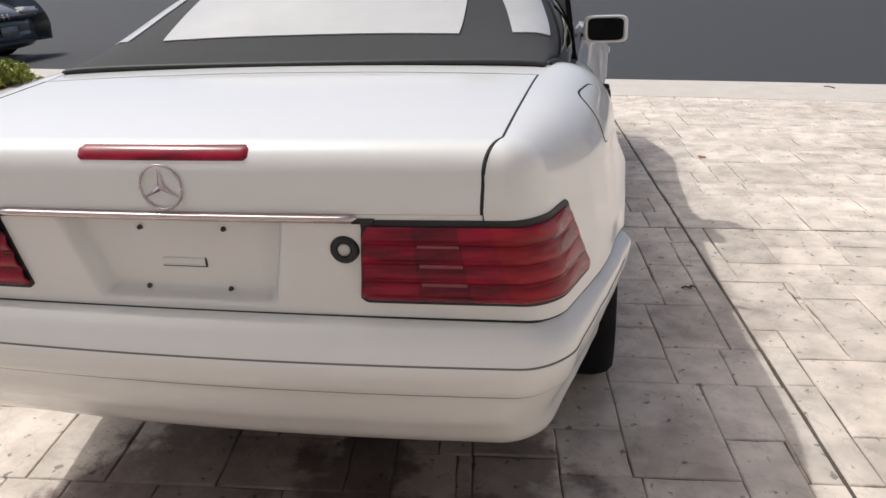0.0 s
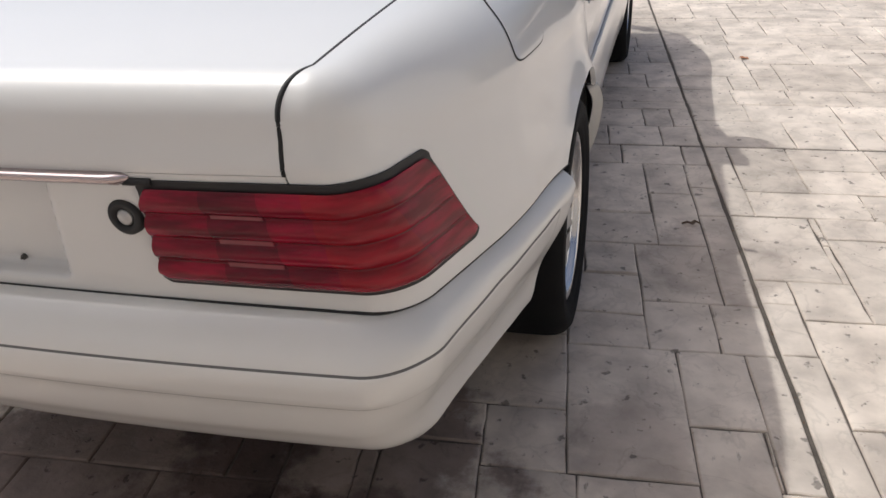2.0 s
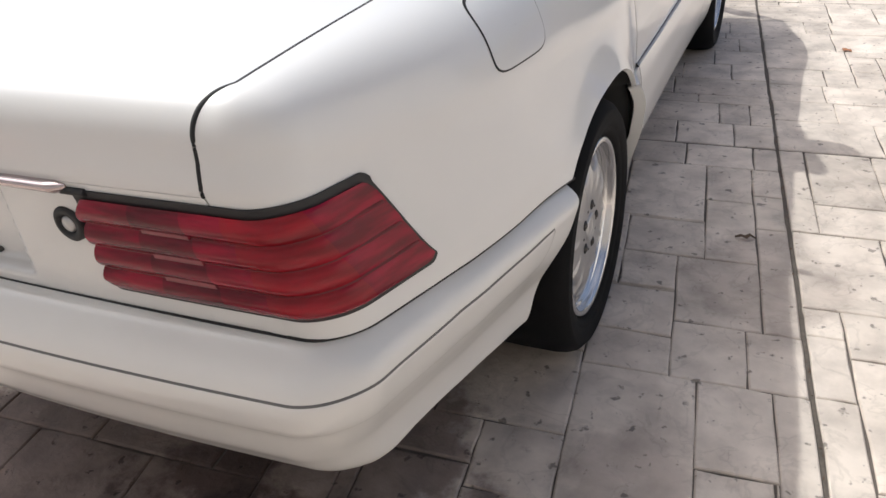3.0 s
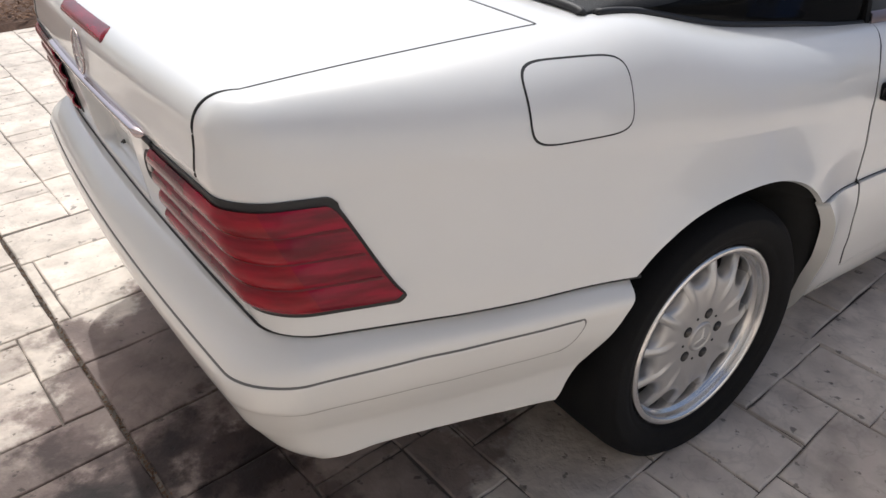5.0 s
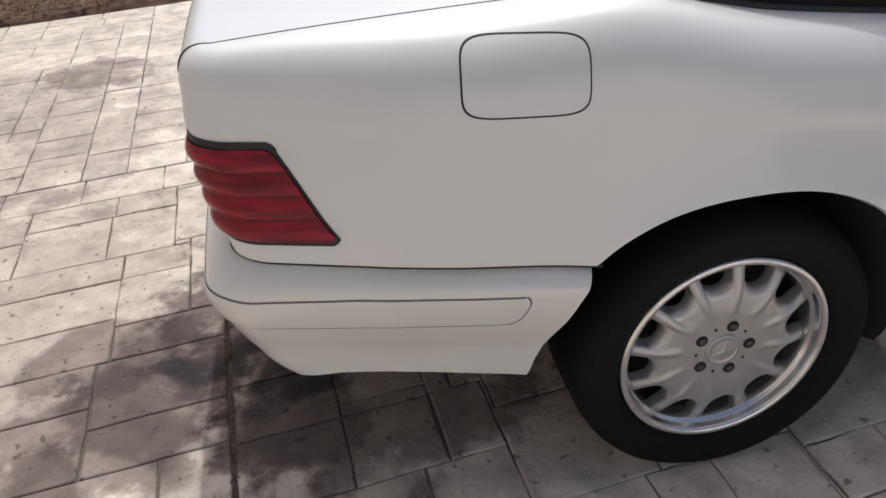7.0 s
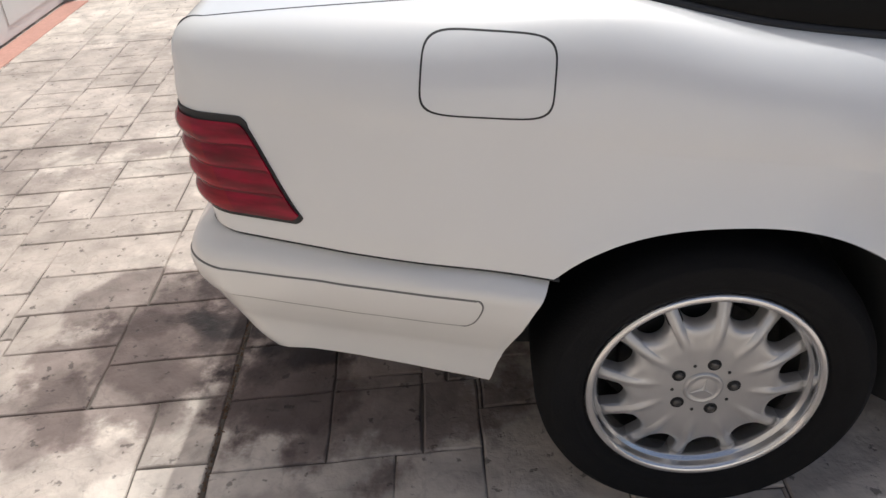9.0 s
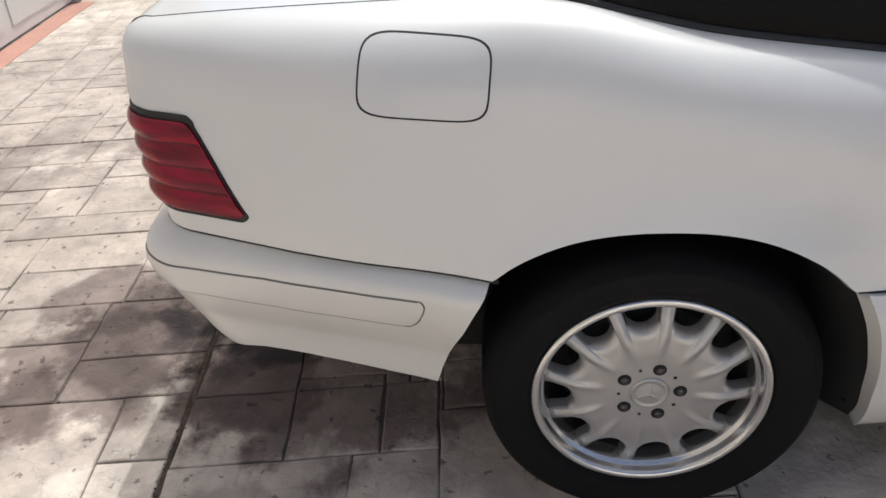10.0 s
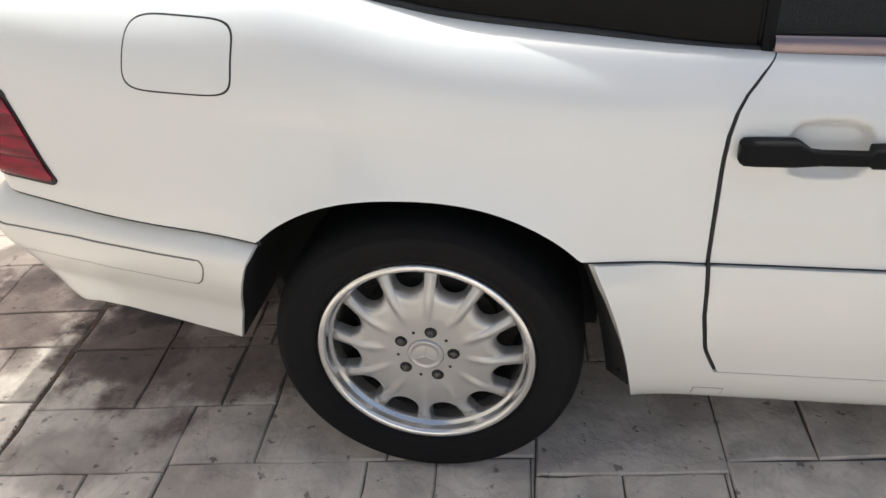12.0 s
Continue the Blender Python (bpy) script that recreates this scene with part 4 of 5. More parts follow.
# ---- wheels ----
def wheel(hub, side, angle):
    """A tyre on a twelve-spoke alloy rim; its axle runs along x, its outer face towards +x."""
    m = pose(*hub, angle, 0, 0)
    if side < 0:
        m = m @ Matrix.Diagonal((-1, 1, 1, 1))
    tyre_prof = [(0.210, -0.004), (0.2185, 0.006), (0.2215, 0.016), (0.2235, 0.0195), (0.2290, 0.0240), (0.2390, 0.0300), (0.2410, 0.0295), (0.2440, 0.0315), (0.262, 0.0380), (0.278, 0.0355), (0.2815, 0.0362), (0.2850, 0.0330), (0.2985, 0.0215), (0.3060, 0.004), (0.3100, -0.022),
                 (0.3110, -0.10), (0.3100, -0.165), (0.3045, -0.187), (0.292, -0.208), (0.25, -0.222), (0.202, -0.200)]
    ob = lathe("wheel", [(0.210, -0.20), (0.198, -0.13), (0.188, -0.10), (0.188, -0.062)], SHADED_METAL, car, "", 96)
    tagged(ob, "rear wheel with black tyre and twelve-spoke alloy rim" if hub[1] < 2 else "front wheel with black tyre and alloy rim")
    ob.matrix_local = m
    tyre = lathe("tyre", tyre_prof, RUBBER, ob, "black road tyre", 128)
    # flatten the foot of the tyre where it bears on the ground
    inv = m.inverted()
    for v in tyre.data.vertices:
        p = m @ v.co
        if p.z < 0.002:
            p.z = 0.002
            v.co = inv @ p
    lathe("rim_lip", [(0.1885, -0.036), (0.1905, -0.018), (0.1925, -0.006), (0.1945, -0.0015), (0.1985, 0.0005), (0.2000, 0.0035), (0.2012, 0.0120), (0.2030, 0.0185), (0.2065, 0.0220), (0.2130, 0.0225), (0.2175, 0.0205), (0.2195, 0.0160), (0.2190, 0.004), (0.212, 0.0)], LIP, ob, "polished rim lip", 128)
    lathe("rim_barrel", [(0.180, -0.125), (0.182, -0.085), (0.1885, -0.036)], STEEL, ob, "dusty dark rim barrel", 96)
    # the spoked face
    face_h = smooth_curve([0.0, 0.03, 0.06, 0.09, 0.125, 0.16, 0.185, 0.199], [0.008, 0.008, 0.0078, 0.0085, 0.0060, -0.0040, -0.0140, -0.0210])
    V, F = [], []
    hole_c, hole_r = 0.1705, 0.0315
    lim = math.asin(hole_r / hole_c)
    for k in range(12):
        base = k * math.pi / 6
        cols = []
        for a in np.linspace(-math.pi / 12, math.pi / 12, 31):
            off = math.pi / 12 - abs(a)
            if off < lim * 0.985:
                r1 = hole_c * math.cos(off) - math.sqrt(hole_r ** 2 - (hole_c * math.sin(off)) ** 2)
            else:
                r1 = 0.1915
            cols.append((a, off, r1))
        start = len(V)
        R = 16
        for a, off, r1 in cols:
            for j in range(R + 1):
                r = 0.028 + (r1 - 0.028) * (j / R) ** 0.9
                aa = a
                if r > hole_c and off >= lim * 0.985:      # spokes keep their width, then spread towards the rim
                    half = (math.pi / 12 - lim * 0.985)
                    spread = 0.95 + 0.9 * max(0.0, (r - 0.175) / 0.026) ** 2
                    aa = a * spread * hole_c / r
                h = float(face_h(r))
                ridge = 0.0058 * math.exp(-(aa * r / 0.0085) ** 2) * min(max((r - 0.080) / 0.05, 0), 1)
                droop = (0.0045 * max(0.0, 1 - (r1 - r) / 0.007) ** 2 - 0.0012 * math.exp(-((r1 - r - 0.016) / 0.008) ** 2)) if r1 < 0.19 else 0.0
                w = base + aa
                V.append((h + ridge - droop, r * math.sin(w), r * math.cos(w)))
        n = len(cols)
        for i in range(n - 1):
            for j in range(R):
                a0 = start + i * (R + 1) + j
                b0 = start + (i + 1) * (R + 1) + j
                if abs(cols[i][2] - cols[i + 1][2]) > 0.02:
                    continue
                F.append((a0, a0 + 1, b0 + 1, b0))
        # spoke-to-web bridge where the columns change length
        for i in range(n - 1):
            if abs(cols[i][2] - cols[i + 1][2]) > 0.02:
                s0, s1 = start + i * (R + 1), start + (i + 1) * (R + 1)
                long, short = (s0, s1) if cols[i][2] > cols[i + 1][2] else (s1, s0)
                prev = long
                for j in range(1, R + 1):
                    rs = math.hypot(V[short + j][1], V[short + j][2])
                    best = min(range(R + 1), key=lambda q: abs(math.hypot(V[long + q][1], V[long + q][2]) - rs))
                    cand = [prev, short + j - 1, short + j, long + best]
                    ids = []
                    for c_ in cand:
                        if c_ not in ids:
                            ids.append(c_)
                    if len(ids) >= 3:
                        F.append(tuple(ids))
                    prev = long + best
        # side walls of the opening
        edge = [start + i * (R + 1) + R for i in range(n)]
        kk = len(V)
        for e in edge:
            v = V[e]
            V.append((v[0] - 0.024, v[1] * 1.004, v[2] * 1.004))
        for i in range(n - 1):
            F.append((edge[i], kk + i, kk + i + 1, edge[i + 1]))
        for i in range(n - 1):
            if abs(cols[i][2] - cols[i + 1][2]) > 0.02:
                long = start + (i if cols[i][2] > cols[i + 1][2] else i + 1) * (R + 1)
                k2 = len(V)
                for j in range(R + 1):
                    v = V[long + j]
                    V.append((v[0] - 0.024, v[1] * 1.004, v[2] * 1.004))
                for j in range(R // 2, R):
                    F.append((long + j, long + j + 1, k2 + j + 1, k2 + j))
    face = mesh_object("rim_face", V, F, ALLOY, ob, "silver twelve-spoke rim face")
    bm = bmesh.new()
    bm.from_mesh(face.data)
    bmesh.ops.remove_doubles(bm, verts=bm.verts, dist=0.0002)
    bmesh.ops.recalc_face_normals(bm, faces=bm.faces)
    bm.to_mesh(face.data)
    bm.free()
    # brake disc seen through the openings, its colour darkened for the shade there
    lathe("brake_disc", [(0.05, -0.075), (0.139, -0.075), (0.141, -0.079), (0.141, -0.095)], SHADED_METAL, ob, "dark brake disc", 48)
    lathe("dust_shield", [(0.04, -0.118), (0.150, -0.118), (0.183, -0.122)], SHADED_METAL, ob, "dark dust shield behind the disc", 48)
    cap = lathe("hub_cap", [(0.0, 0.0136), (0.012, 0.0132), (0.022, 0.0122), (0.0280, 0.0110), (0.0295, 0.0122), (0.032, 0.0130), (0.035, 0.0118), (0.037, 0.008), (0.0375, 0.003)], ALLOY, ob, "silver hub cap with three raised points", 40)
    bm = bmesh.new()
    for k in range(3):
        a = math.pi / 2 + k * 2 * math.pi / 3
        d, s = Vector((0, math.cos(a), math.sin(a))), Vector((0, -math.sin(a), math.cos(a)))
        o = Vector((0.0122, 0, 0))
        top = bm.verts.new(o + Vector((0.0042, 0, 0)))
        tip = bm.verts.new(o + 0.0275 * d)
        p = bm.verts.new(o + 0.007 * (d * 0.5 + s * 0.87))
        q = bm.verts.new(o + 0.007 * (d * 0.5 - s * 0.87))
        bm.faces.new((top, p, tip))
        bm.faces.new((top, tip, q))
    part("cap_points", bm, ALLOY, ob, smooth=False)
    for k in range(5):
        a = math.radians(90 - 8) + k * 2 * math.pi / 5
        y, z = 0.056 * math.cos(a), 0.056 * math.sin(a)
        h = float(face_h(0.056))
        pocket = lathe("bolt_pocket", [(0.0, h + 0.0008), (0.0112, h + 0.0012), (0.0122, h + 0.0018), (0.0128, h - 0.001)], SEAM, ob, "", 20)
        pocket.location = (0, y, z)
        bolt = lathe("lug_bolt", [(0.0, h + 0.006), (0.0035, h + 0.006), (0.0065, h + 0.005), (0.0078, h + 0.0025), (0.0080, h + 0.0)], STEEL, ob, "dull steel wheel bolt", 16)
        bolt.location = (0, y, z)
        a2 = a + math.pi / 5
        pin = lathe("lug_hole", [(0.0, h + 0.0012), (0.0032, h + 0.0012), (0.0034, h - 0.002)], SEAM, ob, "", 10)
        pin.location = (0, 0.056 * math.cos(a2), 0.056 * math.sin(a2))
    return ob


for hy, dx in ((HUB_Y, 0.0), (HUB_Y + WHEELBASE, -0.01)):
    wheel((0.839 + dx, hy, HUB_Z), 1, -5.5)
    wheel((-0.839 - dx, hy, HUB_Z), -1, 40)


# ---- soft top, glass and mirrors ----
top_z = smooth_curve([0.848, 1.0, 1.2, 1.4, 1.6, 1.8, 2.1, 2.383], [0.990, 1.052, 1.140, 1.215, 1.262, 1.283, 1.285, 1.265])


def top_point(f, g):
    """A place on the soft top: f from the rear edge (0) to the windscreen (1), g across from the left (-1) to the right (1)."""
    y = 0.848 + 1.535 * f
    w = float(edge_x(max(y, 0.85))) - 0.004
    zb = float(edge_z(max(y, 0.85))) + 0.002
    a = (1 - min(abs(g), 1.0)) * math.pi / 2
    e = 2 / (2.8 - 0.5 * min(max((f - 0.32) / 0.25, 0.0), 1.0))
    return Vector((math.copysign(w * math.cos(a) ** e, g), y + 0.010 * (1 - g * g) * max(0.0, 1 - f / 0.1), zb + (float(top_z(y)) - zb) * math.sin(a) ** e))


cols = []
for i in range(61):
    cols.append([tuple(top_point(i / 60, -1 + 2 * j / 80)) for j in range(81)])
top_ob = panel("soft_top", np.array(cols), FABRIC, car, "black fabric soft top, raised", flip=True, lip=0.01)


def top_normal(f, g):
    p = top_point(f, g)
    nn = (top_point(f, g + 0.004) - p).cross(top_point(f + 0.004, g) - p)
    nn = nn.normalized() if nn.length > 1e-9 else Vector((0, 0, 1))
    return -nn if nn.z < 0 else nn


def top_pane(corners, mat, name, label, out=0.004, n=28):
    """A pane sewn into the soft top between four corners (f, g): rear left, rear right, front right, front left."""
    (fa, ga), (fb, gb), (fc, gc), (fd, gd_) = corners
    g = []
    for i in range(n + 1):
        c = []
        for j in range(n + 1):
            a, b = -1 + 2 * i / n, -1 + 2 * j / n
            k = 0.03
            u, v = (1 + a * math.sqrt(1 - k * b ** 6)) / 2, (1 + b * math.sqrt(1 - k * a ** 6)) / 2
            f = (fa * (1 - v) + fb * v) * (1 - u) + (fd * (1 - v) + fc * v) * u
            gm = (ga * (1 - v) + gb * v) * (1 - u) + (gd_ * (1 - v) + gc * v) * u
            c.append(tuple(top_point(f, gm) + out * top_normal(f, gm)))
        g.append(c)
    return panel(name, np.array(g), mat, top_ob, label, flip=True, lip=0.003)


top_pane(((0.095, -0.358), (0.095, 0.352), (0.46, 0.28), (0.46, -0.30)), VINYL, "rear_window", "large clear vinyl rear window")
top_pane(((0.12, 0.55), (0.17, 0.76), (0.41, 0.55), (0.32, 0.40)), VINYL, "quarter_window", "small clear vinyl quarter window")
top_pane(((0.17, -0.76), (0.12, -0.55), (0.32, -0.40), (0.41, -0.55)), VINYL, "quarter_window", "small clear vinyl quarter window")
tube("top_welt", [tuple(top_point(0.002, -1 + 2 * j / 80) + Vector((0, -0.004, 0.0))) for j in range(81)], 0.008, TRIM, top_ob, "black welt along the soft top's edge")

# belt glass between soft top and door, door glass, trims
for side in (1, -1):
    g = []
    for i in range(41):
        y = 0.96 + (1.676 - 0.96) * i / 40
        f = (y - 0.848) / 1.535
        top_g = 1 - 0.34 * min(1.0, 0.03 + (i / 40) * 1.6)
        g.append([tuple(top_point(f, side * q) + 0.005 * Vector((side, 0, 0.3))) for q in np.linspace(1, top_g, 10)])
    panel("quarter_glass", np.array(g), GLASS, car, "dark tinted quarter glass", flip=side == 1, lip=0.004)
    pts = [(side * (float(edge_x(y)) + 0.003), y, float(edge_z(y)) + 0.002) for y in np.linspace(0.87, 1.690, 60)]
    tube("belt_rubber", pts, 0.0080, TRIM, car, "black rubber belt moulding", sides=8)
    g = []
    for i in range(41):
        y = 1.690 + (2.75 - 1.690) * i / 40
        wb, zb = float(edge_x(y)), float(edge_z(y))
        h = 0.33 * min(1.0, (1 - i / 40) * 2.2 + 0.02)
        g.append([(side * (wb + 0.004 - 0.075 * (q * h / 0.33) ** 2), y, zb + 0.006 + h * q) for q in np.linspace(0, 1, 8)])
    dg = panel("door_glass", np.array(g), CLEAR, car, "tinted door glass", flip=side == 1, lip=0.0)
    dg.visible_shadow = False
    g = []
    for i in range(50):
        y = 1.700 + (2.75 - 1.700) * i / 49
        w, z = float(edge_x(y)), float(edge_z(y))
        g.append([(side * (w + a), y, z + b) for a, b in ((0.004, 0.026), (0.011, 0.024), (0.013, 0.006), (0.013, -0.002), (0.009, -0.006), (0.0, -0.006))])
    panel("belt_chrome", np.array(g), DULL, car, "dull chrome belt moulding on the door", flip=side == -1, lip=0.003)
    bm = bmesh.new()
    xa, xb = sorted((side * 0.735, side * 0.715))
    v = []
    for y, x, z in ((1.681, 0.733, 0.853), (1.699, 0.733, 0.853), (1.702, 0.700, 1.10), (1.685, 0.700, 1.10)):
        for d in (0.006, -0.012):
            v.append(bm.verts.new((side * (x + d), y, z)))
    for f in ((0, 2, 4, 6), (1, 7, 5, 3), (0, 1, 3, 2), (2, 3, 5, 4), (4, 5, 7, 6), (6, 7, 1, 0)):
        bm.faces.new([v[i] for i in f])
    part("pillar_seal", bm, RUBBER, car, "black upright seal between the side panes", smooth=False)
    # door mirror: white shell, black glass
    m = thing("door_mirror", "white door mirror with dark glass", "")
    m.parent = car
    sh = []
    for q in np.linspace(0, 1, 10):
        k = math.sqrt(max(0.0, 1 - (q * 0.96) ** 2.5))
        ringp = []
        for a in np.linspace(0, 2 * math.pi, 33):
            cx, cz = math.cos(a), math.sin(a)
            e = 0.35
            px = math.copysign(abs(cx) ** e, cx) * 0.098 * k
            pz = math.copysign(abs(cz) ** e, cz) * 0.060 * k
            ringp.append((side * (0.846 + px), 2.50 + 0.11 * q, 0.890 + pz))
        if not sh:                                # white bezel round the glass
            sh.append([(side * 0.846 + (p[0] - side * 0.846) * 0.78, p[1] + 0.004, 0.890 + (p[2] - 0.890) * 0.78) for p in ringp])
            sh.append([(side * 0.846 + (p[0] - side * 0.846) * 0.84, p[1] - 0.004, 0.890 + (p[2] - 0.890) * 0.84) for p in ringp])
        sh.append(ringp)
    shell = panel("shell", np.array(sh), PAINT, m, "white mirror shell", flip=side == -1, lip=0.0)
    gl = []
    for q in (0.0, 0.6, 0.80):
        ringp = []
        for a in np.linspace(0, 2 * math.pi, 33):
            cx, cz = math.cos(a), math.sin(a)
            e = 0.35
            ringp.append((side * (0.846 + math.copysign(abs(cx) ** e, cx) * 0.098 * q), 2.492 + 0.012 * (1 - q), 0.890 + math.copysign(abs(cz) ** e, cz) * 0.060 * q))
        gl.append(ringp)
    panel("mirror_glass", np.array(gl), GLASS, m, "dark mirror glass", flip=side == 1, lip=0.0)
    bm = bmesh.new()
    block(bm, (min(side * 0.68, side * 0.80), 2.53, 0.852), (max(side * 0.68, side * 0.80), 2.59, 0.892), 0.015)
    part("mirror_foot", bm, PAINT, m, "white mirror foot")
# windscreen
g = []
for i in range(31):
    f = -1 + 2 * i / 30
    g.append([(f * (0.66 - 0.07 * q), 2.90 - 0.52 * q + 0.06 * (1 - f * f) * (1 - 0.4 * q), 0.90 + 0.36 * q) for q in np.linspace(0, 1, 10)])
panel("windscreen", np.array(g), GLASS, car, "raked windscreen", flip=True, lip=0.005)
for s in (1, -1):
    tube("windscreen_pillar", [(s * (0.69 - 0.08 * q), 2.93 - 0.54 * q, 0.88 + 0.39 * q) for q in np.linspace(0, 1, 12)], 0.022, PAINT, car, "white windscreen pillar")
tube("windscreen_header", [(0.61 * q, 2.385 + 0.05 * (1 - q * q), 1.275) for q in np.linspace(-1, 1, 20)], 0.022, PAINT, car, "white windscreen header")

# seats and dashboard behind the door glass
for sx in (-0.36, 0.36):
    seat = thing("seat", "dark grey leather seat", "")
    seat.parent = car
    bm = bmesh.new()
    block(bm, (sx - 0.24, 1.86, 0.50), (sx + 0.24, 2.40, 0.62), 0.04)
    part("cushion", bm, LEATHER, seat, "leather seat cushion")
    bm = bmesh.new()
    block(bm, (sx - 0.23, 1.72, 0.58), (sx + 0.23, 1.86, 1.00), 0.05)
    part("backrest", bm, LEATHER, seat, "leather backrest")
    bm = bmesh.new()
    block(bm, (sx - 0.13, 1.70, 1.02), (sx + 0.13, 1.80, 1.17), 0.035)
    part("headrest", bm, LEATHER, seat, "leather headrest")
bm = bmesh.new()
block(bm, (-0.66, 2.62, 0.60), (0.66, 2.88, 0.86), 0.05)
part("dashboard", bm, TRIM, car, "black dashboard")

# ---- ground, drive, street, garage ----
TURN = radians(6.5)                         # the garage lies turned against the car
DRV = Matrix.Rotation(TURN, 4, 'Z')


def drv(p, q, z=0.0):
    return DRV @ Vector((p, q, z))


BAY_P, BAY_Q = 2.6, 2.2                     # one bay of the drive between its control joints
BAY = [Vector(v) for v in ((-1.146, -0.045, 0), (1.478, 0.17, 0), (1.232, 2.36, 0), (-1.55, 2.33, 0))]


def lay(p, q, z=0.0):
    """A place on the drive: p across it and q along it from the control joint behind the car; the joints are not quite square."""
    a, b = p / BAY_P, q / BAY_Q
    v = BAY[0] * ((1 - a) * (1 - b)) + BAY[1] * (a * (1 - b)) + BAY[2] * (a * b) + BAY[3] * ((1 - a) * b)
    return Vector((v.x, v.y, z))


V = [(-400, -400, -0.06), (400, -400, -0.06), (400, 400, -0.06), (-400, 400, -0.06)]
tagged(mesh_object("ground", V, [(0, 1, 2, 3)], EARTH, None, "", False), "pale dry ground running to the horizon", "ground", kind="structure")


def street_y(x):
    return float(np.interp(x, [-60, -6.3, 1.0, 2.2, 3.3, 60], [18.8, 8.0, 6.62, 6.40, 6.16, -5.0]))


V, F = [], []
for i in range(121):
    x = -40 + 80 * i / 120
    y = street_y(x)
    V += [(x, y, -0.045), (x, y + 30, -0.045)]
for i in range(120):
    F.append((2 * i, 2 * i + 2, 2 * i + 3, 2 * i + 1))
tagged(mesh_object("road", V, F, ASPHALT, None, "", False), "worn dark grey asphalt street", "road", kind="structure")
# gutter band of plain concrete between drive and street
V, F = [], []
prof = ((-0.97, -0.02), (-0.965, 0.003), (-0.40, 0.005), (-0.36, 0.001), (-0.30, -0.012), (0.0, -0.020), (0.02, -0.06))
for i in range(81):
    x = -20 + 40 * i / 80
    for dy, z in prof:
        V.append((x, street_y(x) + dy, z))
for i in range(80):
    for j in range(len(prof) - 1):
        a = i * len(prof) + j
        F.append((a, a + len(prof), a + len(prof) + 1, a + 1))
tagged(mesh_object("gutter", V, F, CONCRETE, None, "", False), "light concrete gutter along the street", "gutter", kind="structure")

# drive: a bed for the joints, then the stones
P_LINES = [-3.05, 0.0, 2.6, 5.2, 8.6]       # control joints along and across the drive
Q_LINES = [-2.3, 0.0, 2.2, 4.4, 7.4]


def inside(x, y):
    return y < street_y(x) - 0.56


V, F = [], []
for i in range(61):
    p = P_LINES[0] + (P_LINES[-1] - P_LINES[0]) * i / 60
    for k in range(41):
        c = lay(p, Q_LINES[0] + (Q_LINES[-1] - Q_LINES[0]) * k / 40)
        V.append((c.x, min(c.y, street_y(c.x) - 0.58), -0.0055))
for i in range(60):
    for k in range(40):
        a = i * 41 + k
        F.append((a, a + 41, a + 42, a + 1))
drive = mesh_object("driveway", V, F, GROUT, None, "", False)
tagged(drive, "stamped concrete driveway in a tan ashlar stone pattern", "driveway", kind="structure")

# planting bed
V, F = [], []
rng = random.Random(5)
nx, ny = 60, 90
for i in range(nx + 1):
    for j in range(ny + 1):
        a = lay(-3.07 - 6.0 * (i / nx) ** 1.4, -4 + 13 * j / ny)
        lim = street_y(a.x) - 0.6
        V.append((a.x, min(a.y, lim), -0.035 + 0.05 * min(1, i / 4) + rng.uniform(0, 0.025)))
for i in range(nx):
    for j in range(ny):
        a = i * (ny + 1) + j
        F.append((a, a + ny + 1, a + ny + 2, a + 1))
tagged(mesh_object("planting_bed", V, F, MULCH, None, "", False), "brown mulch planting bed beside the drive", "bed", kind="structure")

# garage front
GQ = -1.655


def gar(p, d, z):
    """A place on the garage front: along it, out of it, up."""
    v = drv(p, GQ + d, z)
    return v


def slab(name, lo, hi, mat, parent=None, label="", bevel=0.004):
    bm = bmesh.new()
    block(bm, lo, hi, bevel)
    bmesh.ops.transform(bm, matrix=DRV, verts=bm.verts)
    return part(name, bm, mat, parent, label, smooth=False)


tagged(slab("wall_garage", (-6.0, GQ - 0.30, 2.25), (5.0, GQ - 0.10, 4.8), STUCCO), "tan stucco wall over the garage door", "wall", kind="structure")
tagged(slab("wall_garage", (-6.0, GQ - 0.30, -0.02), (-3.75, GQ - 0.10, 2.25), STUCCO), "tan stucco wall beside the garage door", "wall", kind="structure")
tagged(slab("wall_garage", (2.1, GQ - 0.30, -0.02), (5.0, GQ - 0.10, 2.25), STUCCO), "tan stucco wall beside the garage door", "wall", kind="structure")
# added out of view: a sunlit reflector that brightens the car's right flank
tagged(slab("bounce_wall", (6.8, GQ - 0.30, -0.06), (7.0, 4.2, 3.4), BOUNCE_PAINT), "unseen pale wall added to bounce sunlight onto the car's flank", "wall", kind="structure")
gd = thing("door_1", "white sectional garage door, closed", "garage door", kind="structure")
for k in range(4):
    bm = bmesh.new()
    z0 = 0.012 + k * 0.56
    block(bm, (-3.75, GQ - 0.22, z0), (2.1, GQ - 0.158, z0 + 0.552), 0.008)
    for c in range(6):
        p0 = -3.65 + c * 0.96
        for zz in (z0 + 0.07, z0 + 0.30):
            block(bm, (p0, GQ - 0.168, zz), (p0 + 0.86, GQ - 0.150, zz + 0.19), 0.009)
    bmesh.ops.transform(bm, matrix=DRV, verts=bm.verts)
    part("door_panel", bm, GARAGE, gd, smooth=False)
tagged(slab("threshold", (-3.75, GQ - 0.155, -0.012), (2.1, GQ, 0.004), REDSTRIP), "faded red painted threshold before the garage", "threshold", kind="structure")


# ---- stones of the drive ----
CELL = 0.01                                 # stones keep to a fine grid


